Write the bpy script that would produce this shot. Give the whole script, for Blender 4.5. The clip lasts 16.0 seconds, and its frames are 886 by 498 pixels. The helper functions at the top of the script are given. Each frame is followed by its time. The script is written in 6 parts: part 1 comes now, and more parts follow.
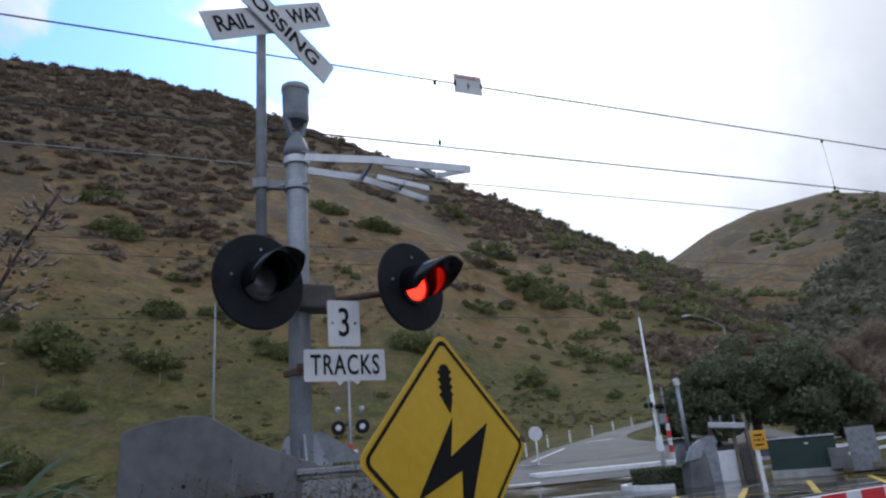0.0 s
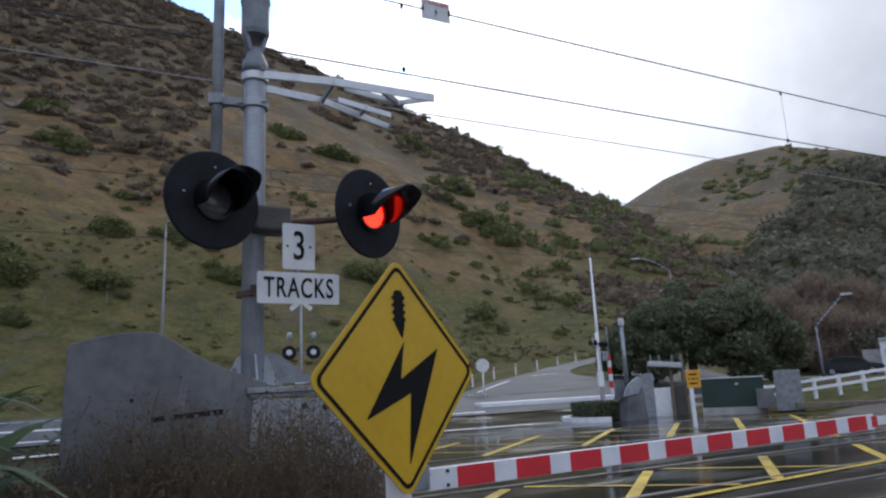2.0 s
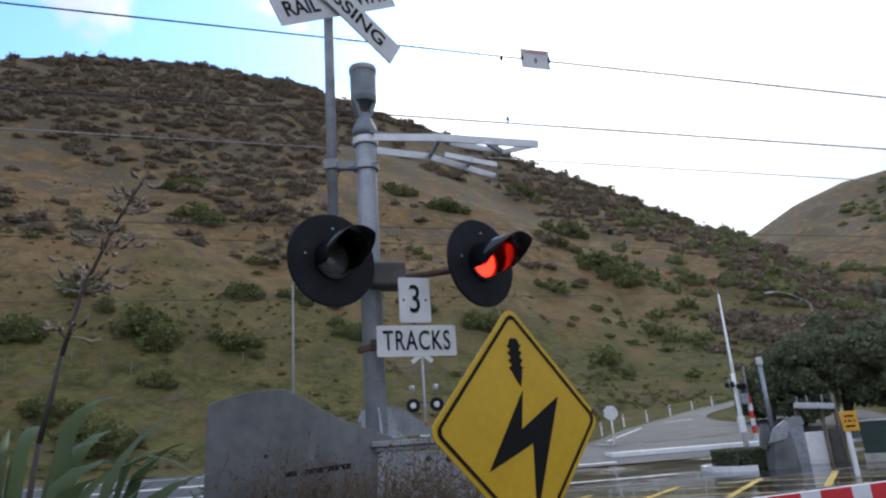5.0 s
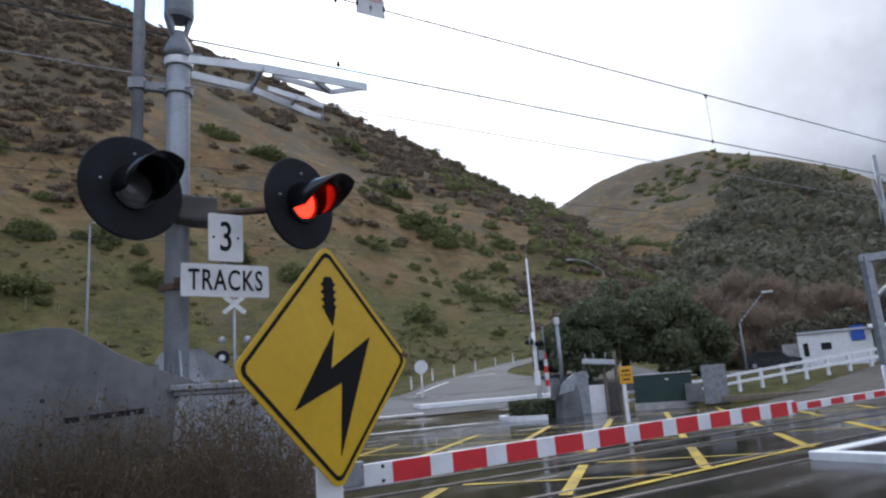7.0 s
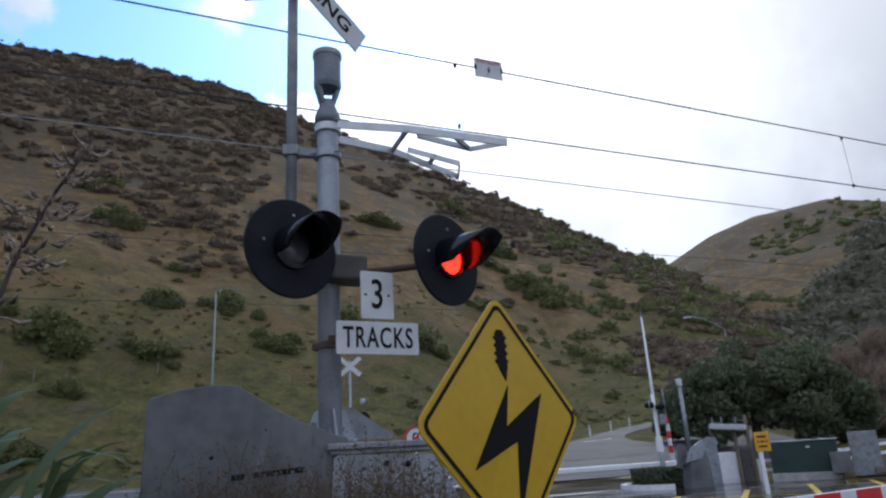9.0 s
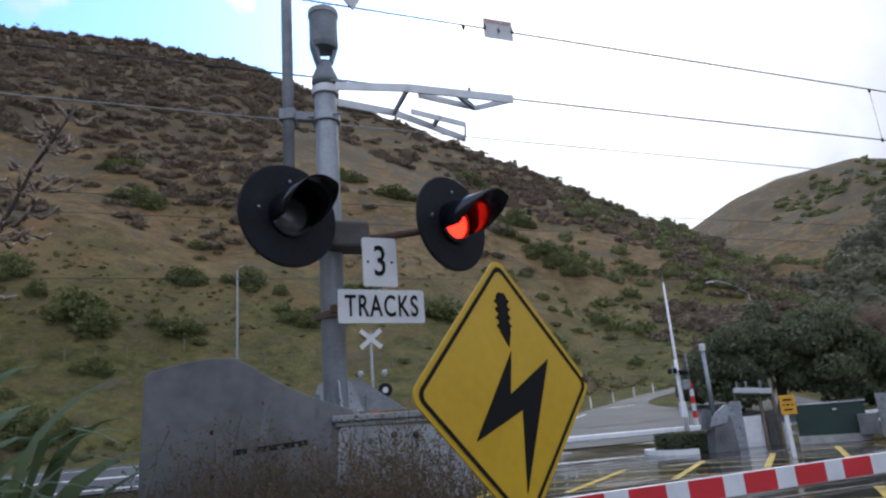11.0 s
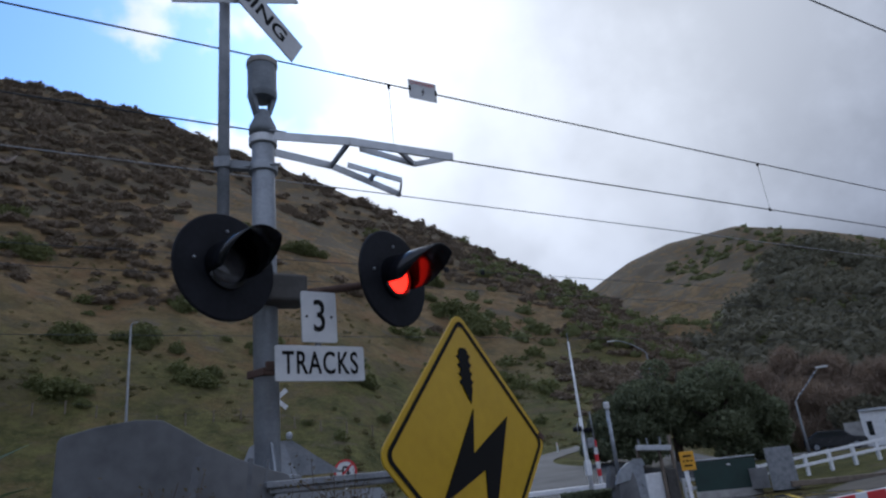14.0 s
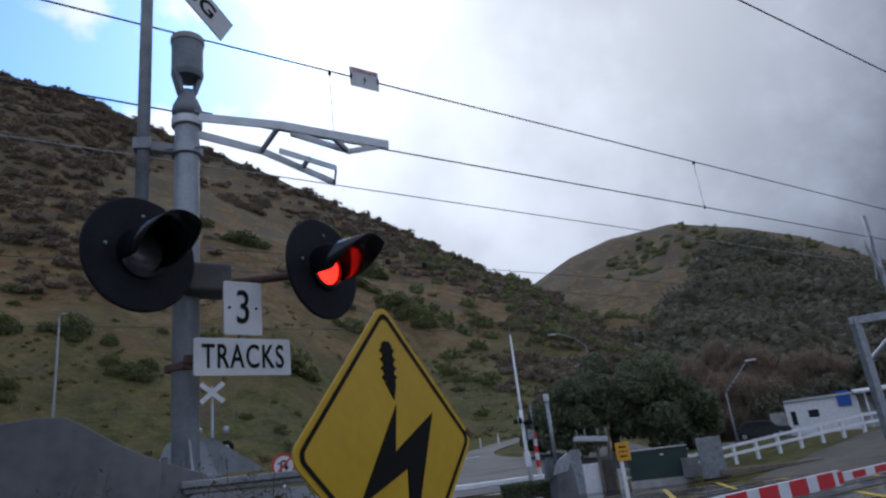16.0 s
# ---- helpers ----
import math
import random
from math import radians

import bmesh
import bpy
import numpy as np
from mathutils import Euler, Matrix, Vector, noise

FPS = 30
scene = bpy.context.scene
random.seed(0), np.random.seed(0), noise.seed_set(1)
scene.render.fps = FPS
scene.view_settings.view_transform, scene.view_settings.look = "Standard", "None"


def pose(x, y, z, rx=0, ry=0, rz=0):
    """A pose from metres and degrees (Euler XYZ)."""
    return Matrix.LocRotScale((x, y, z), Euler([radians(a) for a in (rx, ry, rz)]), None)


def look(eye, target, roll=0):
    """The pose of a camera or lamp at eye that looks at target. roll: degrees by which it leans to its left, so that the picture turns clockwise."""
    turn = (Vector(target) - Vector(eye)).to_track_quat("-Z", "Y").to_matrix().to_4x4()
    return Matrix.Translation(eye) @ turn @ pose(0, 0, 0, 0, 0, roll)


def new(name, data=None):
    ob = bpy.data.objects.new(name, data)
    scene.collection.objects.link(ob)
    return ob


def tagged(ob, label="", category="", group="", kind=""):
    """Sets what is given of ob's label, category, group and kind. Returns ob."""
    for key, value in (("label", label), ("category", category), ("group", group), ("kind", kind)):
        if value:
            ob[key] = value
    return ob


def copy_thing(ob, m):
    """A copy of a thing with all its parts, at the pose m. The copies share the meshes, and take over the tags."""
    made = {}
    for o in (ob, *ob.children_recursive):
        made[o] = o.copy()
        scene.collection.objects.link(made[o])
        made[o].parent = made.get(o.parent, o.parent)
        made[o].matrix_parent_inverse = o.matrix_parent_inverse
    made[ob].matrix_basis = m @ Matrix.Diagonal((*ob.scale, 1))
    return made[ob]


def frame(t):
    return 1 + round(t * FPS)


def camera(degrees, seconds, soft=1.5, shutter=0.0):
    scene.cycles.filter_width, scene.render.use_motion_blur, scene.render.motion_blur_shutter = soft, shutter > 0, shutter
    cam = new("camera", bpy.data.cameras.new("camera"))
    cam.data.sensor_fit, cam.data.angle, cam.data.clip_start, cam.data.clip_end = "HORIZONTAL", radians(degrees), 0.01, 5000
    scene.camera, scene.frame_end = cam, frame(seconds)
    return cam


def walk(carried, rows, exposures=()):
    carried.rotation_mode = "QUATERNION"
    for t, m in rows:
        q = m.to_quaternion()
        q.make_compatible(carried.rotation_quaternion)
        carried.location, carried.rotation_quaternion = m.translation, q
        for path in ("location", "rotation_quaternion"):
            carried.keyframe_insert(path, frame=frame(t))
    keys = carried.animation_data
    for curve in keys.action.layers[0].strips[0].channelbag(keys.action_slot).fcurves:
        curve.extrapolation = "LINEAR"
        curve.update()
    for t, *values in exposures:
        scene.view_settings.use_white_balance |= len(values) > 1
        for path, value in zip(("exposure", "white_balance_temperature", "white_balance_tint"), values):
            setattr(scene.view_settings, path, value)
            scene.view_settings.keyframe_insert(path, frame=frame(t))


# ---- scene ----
cam = camera(66.5, 16.0, 2.3)

PATH = [
    (0, (0.046, 0.32, 1.692), (0.037, 2.226, 2.297), -4.9),
    (0.5, (0.043, 0.313, 1.683), (0.126, 2.223, 2.273), -5.4),
    (1, (0.049, 0.348, 1.67), (0.199, 2.278, 2.173), -5.0),
    (1.5, (0.045, 0.356, 1.668), (0.161, 2.302, 2.116), -3.6),
    (2, (0.04, 0.324, 1.671), (0.146, 2.279, 2.077), -2.8),
    (2.5, (0.027, 0.327, 1.672), (-0.006, 2.279, 2.109), -3.1),
    (3, (0.023, 0.332, 1.666), (-0.11, 2.262, 2.171), -3.0),
    (3.5, (0.027, 0.32, 1.675), (-0.191, 2.238, 2.199), -3.0),
    (3.7, (0.04, 0.319, 1.677), (-0.187, 2.232, 2.215), -3.3),
    (6, (0.075, 0.312, 1.65), (-0.083, 2.224, 2.217), -6.1),
    (6.5, (0.096, 0.31, 1.634), (0.111, 2.247, 2.133), -4.9),
    (7, (0.066, 0.396, 1.611), (0.354, 2.333, 2.014), -4.2),
    (7.3, (-0.028, 0.498, 1.633), (0.432, 2.405, 2.022), -4.2),
    (7.5, (-0.077, 0.477, 1.622), (0.26, 2.394, 2.08), -4.9),
    (8, (-0.141, 0.528, 1.632), (0.033, 2.437, 2.2), -3.4),
    (8.5, (-0.165, 0.503, 1.625), (-0.035, 2.411, 2.211), -3.0),
    (9, (-0.189, 0.503, 1.609), (-0.197, 2.412, 2.207), -3.5),
    (9.2, (-0.19, 0.519, 1.603), (-0.241, 2.428, 2.199), -4.3),
    (11.5, (-0.097, 0.707, 1.618), (-0.171, 2.641, 2.126), -4.5),
    (12, (-0.1, 0.731, 1.634), (-0.083, 2.667, 2.135), -4.8),
    (12.5, (-0.189, 0.737, 1.639), (-0.037, 2.633, 2.259), -4.9),
    (13, (-0.274, 0.719, 1.632), (-0.161, 2.582, 2.349), -5.4),
    (13.5, (-0.281, 0.711, 1.615), (-0.15, 2.588, 2.294), -5.8),
    (14, (-0.304, 0.724, 1.624), (-0.09, 2.6, 2.284), -6.1),
    (14.5, (-0.284, 0.745, 1.628), (-0.111, 2.624, 2.29), -6.1),
    (15, (-0.244, 0.798, 1.627), (-0.05, 2.679, 2.279), -7.3),
    (15.5, (-0.228, 0.817, 1.645), (0.024, 2.698, 2.276), -8.2),
    (16, (-0.223, 0.817, 1.639), (0.149, 2.681, 2.262), -6.8),
]

# exposure falls once the camera tilts up into the bright cloud
cam_exposures = [(0.0, -0.02, 6000, 11), (2.0, 0.0, 6040, 11), (3.0, 0.27, 6170, 10), (6.0, 0.18, 6200, 10), (7.3, 0.24, 6070, 11), (8.5, -0.03, 5950, 11), (9.2, -0.14, 5950, 11), (11.5, 0.22, 6140, 11), (12.3, 0.15, 6070, 11), (13.0, -0.48, 5740, 11), (14.0, -0.6, 5700, 11), (16.0, -0.58, 5720, 11)]

walk(cam, [(t, look(eye, target, roll)) for t, eye, target, roll in PATH], cam_exposures)

# ---- world and sun ----
SUN_AZ, SUN_EL = 14.0, 40.0          # behind the bright cloud, ahead of the camera
sun_dir = Vector((math.sin(radians(SUN_AZ)) * math.cos(radians(SUN_EL)), math.cos(radians(SUN_AZ)) * math.cos(radians(SUN_EL)), math.sin(radians(SUN_EL))))

HOLE = (math.sin(radians(-38)) * math.cos(radians(40)), math.cos(radians(-38)) * math.cos(radians(40)), math.sin(radians(40)))   # towards the gap of blue


def build_world():
    w = bpy.data.worlds.new("sky")
    scene.world = w
    w.use_nodes = True
    nt = w.node_tree
    nt.nodes.clear()
    N, L = nt.nodes.new, nt.links.new
    out = N("ShaderNodeOutputWorld")
    sky = N("ShaderNodeTexSky")
    sky.sky_type = 'NISHITA'
    sky.sun_disc = False
    sky.sun_elevation = radians(SUN_EL)
    sky.sun_rotation = radians(SUN_AZ)
    bg_blue = N("ShaderNodeBackground")
    bg_blue.inputs[1].default_value = 0.27
    tint = N("ShaderNodeMix")
    tint.data_type = 'RGBA'
    tint.blend_type = 'MULTIPLY'
    tint.inputs[0].default_value = 1.0
    tint.inputs[7].default_value = (0.70, 0.97, 1.22, 1)
    L(sky.outputs[0], tint.inputs[6])
    L(tint.outputs[2], bg_blue.inputs[0])
    tc = N("ShaderNodeTexCoord")

    def dot(v):
        d = N("ShaderNodeVectorMath")
        d.operation = 'DOT_PRODUCT'
        L(tc.outputs["Generated"], d.inputs[0])
        d.inputs[1].default_value = Vector(v).normalized()
        return d.outputs["Value"]

    def remap(sock, a, b, c, d, smooth=True):
        m = N("ShaderNodeMapRange")
        m.interpolation_type = 'SMOOTHSTEP' if smooth else 'LINEAR'
        for k, v in zip((1, 2, 3, 4), (a, b, c, d)):
            m.inputs[k].default_value = v
        L(sock, m.inputs[0])
        return m.outputs[0]

    def calc(op, a, b):
        m = N("ShaderNodeMath")
        m.operation = op
        for k, v in enumerate((a, b)):
            if isinstance(v, (int, float)):
                m.inputs[k].default_value = v
            else:
                L(v, m.inputs[k])
        return m.outputs[0]

    big = N("ShaderNodeTexNoise")
    big.inputs["Scale"].default_value = 2.6
    big.inputs["Detail"].default_value = 7
    big.inputs["Roughness"].default_value = 0.55
    L(tc.outputs["Generated"], big.inputs["Vector"])
    fine = N("ShaderNodeTexNoise")
    fine.inputs["Scale"].default_value = 5.0
    fine.inputs["Detail"].default_value = 6
    L(tc.outputs["Generated"], fine.inputs["Vector"])
    glow = remap(dot(sun_dir), 0.72, 1.0, 0.0, 1.0)
    # cloud brightness: white round the hidden sun, grey away from it
    shade = calc('ADD', calc('MULTIPLY', glow, 1.05), calc('ADD', 0.20, calc('MULTIPLY', remap(big.outputs[0], 0.33, 0.66, 0.0, 1.0), 0.40)))
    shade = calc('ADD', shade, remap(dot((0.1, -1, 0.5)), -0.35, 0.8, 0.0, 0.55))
    bank = (math.sin(radians(36)) * math.cos(radians(24)), math.cos(radians(36)) * math.cos(radians(24)), math.sin(radians(24)))
    shade = calc('SUBTRACT', shade, remap(dot(bank), 0.88, 0.995, 0.0, 0.20))
    # white broken cloud round the gap of blue
    shade = calc('ADD', shade, remap(dot(HOLE), 0.70, 0.93, 0.0, 0.55))
    cloud = N("ShaderNodeMix")
    cloud.data_type = 'RGBA'
    L(glow, cloud.inputs[0])
    cloud.inputs[6].default_value = (0.87, 0.94, 1.13, 1)
    cloud.inputs[7].default_value = (1.0, 1.0, 1.0, 1)
    bg_cloud = N("ShaderNodeBackground")
    L(cloud.outputs[2], bg_cloud.inputs[0])
    L(shade, bg_cloud.inputs[1])
    gap = calc('ADD', remap(dot(HOLE), 0.80, 0.96, 0.0, 0.75), calc('MULTIPLY', calc('MULTIPLY', calc('SUBTRACT', fine.outputs[0], 0.5), 3.6), remap(dot(HOLE), 0.72, 0.9, 0.0, 1.0)))
    mix = N("ShaderNodeMixShader")
    L(remap(gap, 0.30, 0.62, 0.0, 1.0), mix.inputs[0])
    L(bg_cloud.outputs[0], mix.inputs[1])
    L(bg_blue.outputs[0], mix.inputs[2])
    L(mix.outputs[0], out.inputs[0])


build_world()
sun = new("sun", bpy.data.lights.new("sun", 'SUN'))
sun.data.energy = 0.9
sun.data.angle = radians(14)
sun.data.color = (1.0, 0.96, 0.9)
sun.matrix_world = look(sun_dir * 200, (0, 0, 0))


# ---- materials ----
def mat(name, base, rough=0.6, metal=0.0, var=0.15, scale=8.0, bump=0.0, bump_scale=None, second=None, spec=0.5, emit=None, per_object=0.0):
    """A surface with a base colour that varies at two scales, towards a second colour where given."""
    m = bpy.data.materials.new(name)
    m.use_nodes = True
    nt = m.node_tree
    N, L = nt.nodes.new, nt.links.new
    b = nt.nodes["Principled BSDF"]
    tc = N("ShaderNodeTexCoord")
    n1, n2 = N("ShaderNodeTexNoise"), N("ShaderNodeTexNoise")
    for n, s, d in ((n1, scale, 4), (n2, scale * 9, 5)):
        n.inputs["Scale"].default_value = s
        n.inputs["Detail"].default_value = d
        L(tc.outputs["Object"], n.inputs["Vector"])
    add = N("ShaderNodeMath")
    add.operation = 'MULTIPLY_ADD'
    add.inputs[1].default_value = 0.45
    L(n2.outputs[0], add.inputs[0])
    L(n1.outputs[0], add.inputs[2])
    ramp = N("ShaderNodeMapRange")
    for k, v in zip((1, 2, 3, 4), (0.48, 0.95, 0.0, 1.0)):
        ramp.inputs[k].default_value = v
    L(add.outputs[0], ramp.inputs[0])
    mix = N("ShaderNodeMix")
    mix.data_type = 'RGBA'
    L(ramp.outputs[0], mix.inputs[0])
    lo = [c * (1 - var) for c in base]
    hi = second or [min(1, c * (1 + var)) for c in base]
    mix.inputs[6].default_value = (*lo, 1)
    mix.inputs[7].default_value = (*hi, 1)
    colour = mix.outputs[2]
    if per_object:
        oi, hsv, mr = N("ShaderNodeObjectInfo"), N("ShaderNodeHueSaturation"), N("ShaderNodeMapRange")
        mr.inputs[3].default_value, mr.inputs[4].default_value = 1 - per_object, 1 + per_object
        L(oi.outputs["Random"], mr.inputs[0])
        L(mr.outputs[0], hsv.inputs["Value"])
        L(colour, hsv.inputs["Color"])
        colour = hsv.outputs[0]
    L(colour, b.inputs["Base Color"])
    rr = N("ShaderNodeMapRange")
    rr.inputs[3].default_value, rr.inputs[4].default_value = max(0.02, rough - 0.08), min(1, rough + 0.08)
    L(n1.outputs[0], rr.inputs[0])
    L(rr.outputs[0], b.inputs["Roughness"])
    b.inputs["Metallic"].default_value = metal
    b.inputs["Specular IOR Level"].default_value = spec
    if bump:
        bp, n3 = N("ShaderNodeBump"), N("ShaderNodeTexNoise")
        n3.inputs["Scale"].default_value = bump_scale or scale * 6
        n3.inputs["Detail"].default_value = 6
        L(tc.outputs["Object"], n3.inputs["Vector"])
        L(n3.outputs[0], bp.inputs["Height"])
        bp.inputs["Strength"].default_value = bump
        bp.inputs["Distance"].default_value = 0.02
        L(bp.outputs[0], b.inputs["Normal"])
    if emit:
        b.inputs["Emission Color"].default_value = (*emit[0], 1)
        b.inputs["Emission Strength"].default_value = emit[1]
    return m


def hill_material():
    """Dry grass that turns green towards the foot, with bare earth and dark scrub patches."""
    m = bpy.data.materials.new("hill_grass")
    m.use_nodes = True
    nt = m.node_tree
    N, L = nt.nodes.new, nt.links.new
    b = nt.nodes["Principled BSDF"]
    geo = N("ShaderNodeNewGeometry")
    sep = N("ShaderNodeSeparateXYZ")
    L(geo.outputs["Position"], sep.inputs[0])

    def nz(scale, detail=6, rough=0.6, stretch=None):
        n = N("ShaderNodeTexNoise")
        n.inputs["Scale"].default_value = scale
        n.inputs["Detail"].default_value = detail
        n.inputs["Roughness"].default_value = rough
        if stretch:
            mp = N("ShaderNodeMapping")
            mp.inputs["Scale"].default_value = stretch
            L(geo.outputs["Position"], mp.inputs[0])
            L(mp.outputs[0], n.inputs["Vector"])
        else:
            L(geo.outputs["Position"], n.inputs["Vector"])
        return n.outputs[0]

    def remap(sock, a, bb, c=0.0, d=1.0):
        r = N("ShaderNodeMapRange")
        r.interpolation_type = 'SMOOTHSTEP'
        for k, v in zip((1, 2, 3, 4), (a, bb, c, d)):
            r.inputs[k].default_value = v
        L(sock, r.inputs[0])
        return r.outputs[0]

    def mixc(f, a, c):
        x = N("ShaderNodeMix")
        x.data_type = 'RGBA'
        L(f, x.inputs[0])
        for k, v in ((6, a), (7, c)):
            if isinstance(v, tuple):
                x.inputs[k].default_value = (*v, 1)
            else:
                L(v, x.inputs[k])
        return x.outputs[2]

    def calc(op, a, c):
        x = N("ShaderNodeMath")
        x.operation = op
        for k, v in enumerate((a, c)):
            if isinstance(v, (int, float)):
                x.inputs[k].default_value = v
            else:
                L(v, x.inputs[k])
        return x.outputs[0]

    dry = mixc(remap(nz(0.3, 9, 0.75), 0.34, 0.66), (0.136, 0.089, 0.042), (0.296, 0.202, 0.099))
    earth = mixc(remap(nz(0.09, 5), 0.52, 0.66), dry, (0.235, 0.140, 0.068))
    lush = mixc(remap(nz(0.45, 9, 0.75), 0.34, 0.66), (0.060, 0.064, 0.021), (0.166, 0.156, 0.054))
    green = mixc(remap(nz(0.11, 7, 0.7), 0.48, 0.68), lush, (0.185, 0.136, 0.060))
    height = calc('ADD', sep.outputs[2], calc('MULTIPLY', calc('SUBTRACT', nz(0.045, 5), 0.5), 46.0))
    base = mixc(remap(height, 11.0, 33.0), green, earth)
    cover = calc('ADD', nz(0.16, 7, 0.66, (1.0, 1.0, 1.6)), remap(height, 12.0, 80.0, -0.06, 0.115))
    # low bracken and heath in soft dark patches
    heath = mixc(remap(nz(0.22, 8, 0.72, (1.0, 1.0, 1.4)), 0.50, 0.64), base, (0.125, 0.104, 0.056))
    scrub = mixc(remap(cover, 0.53, 0.63), heath, (0.145, 0.118, 0.080))
    col = mixc(remap(nz(1.6, 6, 0.75), 0.25, 0.8), (0.02, 0.018, 0.01), scrub)
    final = N("ShaderNodeMix")
    final.data_type = 'RGBA'
    final.inputs[0].default_value = 0.62
    L(col, final.inputs[6])
    L(scrub, final.inputs[7])
    L(final.outputs[2], b.inputs["Base Color"])
    b.inputs["Roughness"].default_value = 0.95
    b.inputs["Specular IOR Level"].default_value = 0.1
    bp = N("ShaderNodeBump")
    bp.inputs["Strength"].default_value = 0.9
    bp.inputs["Distance"].default_value = 0.6
    L(nz(1.1, 8, 0.7), bp.inputs["Height"])
    L(bp.outputs[0], b.inputs["Normal"])
    return m


def asphalt_material(name, dark, light, wet):
    """Worn asphalt: aggregate, patches and a wet film that lies in patches."""
    m = bpy.data.materials.new(name)
    m.use_nodes = True
    nt = m.node_tree
    N, L = nt.nodes.new, nt.links.new
    b = nt.nodes["Principled BSDF"]
    geo = N("ShaderNodeNewGeometry")
    ns = []
    for s, d in ((0.22, 5), (1.3, 6), (60, 4)):
        n = N("ShaderNodeTexNoise")
        n.inputs["Scale"].default_value = s
        n.inputs["Detail"].default_value = d
        L(geo.outputs["Position"], n.inputs["Vector"])
        ns.append(n.outputs[0])
    mean = N("ShaderNodeMath")
    mean.operation = 'MULTIPLY_ADD'
    mean.inputs[1].default_value = 0.5
    L(ns[1], mean.inputs[0])
    L(ns[0], mean.inputs[2])
    mr = N("ShaderNodeMapRange")
    for k, v in zip((1, 2, 3, 4), (0.58, 0.92, 0.0, 1.0)):
        mr.inputs[k].default_value = v
    L(mean.outputs[0], mr.inputs[0])
    mix = N("ShaderNodeMix")
    mix.data_type = 'RGBA'
    L(mr.outputs[0], mix.inputs[0])
    mix.inputs[6].default_value = (*dark, 1)
    mix.inputs[7].default_value = (*light, 1)
    L(mix.outputs[2], b.inputs["Base Color"])
    rr = N("ShaderNodeMapRange")
    for k, v in zip((1, 2, 3, 4), (0.46, 0.72, 0.75 - 0.68 * wet, 0.8 - 0.42 * wet)):
        rr.inputs[k].default_value = v
    # the film of water lies in long shallow puddles along the tracks
    turn, puddle = N("ShaderNodeMapping"), N("ShaderNodeTexNoise")
    turn.vector_type = 'TEXTURE'
    turn.inputs["Rotation"].default_value = (0, 0, radians(24.3))
    turn.inputs["Scale"].default_value = (4.0, 1.0, 1.0)
    puddle.inputs["Scale"].default_value = 0.9
    puddle.inputs["Detail"].default_value = 5
    L(geo.outputs["Position"], turn.inputs[0])
    L(turn.outputs[0], puddle.inputs["Vector"])
    L(puddle.outputs[0], rr.inputs[0])
    L(rr.outputs[0], b.inputs["Roughness"])
    b.inputs["Specular IOR Level"].default_value = 0.2 + 0.3 * wet
    bp = N("ShaderNodeBump")
    bp.inputs["Strength"].default_value = 0.25 - 0.17 * wet
    bp.inputs["Distance"].default_value = 0.004
    L(ns[2], bp.inputs["Height"])
    L(bp.outputs[0], b.inputs["Normal"])
    return m


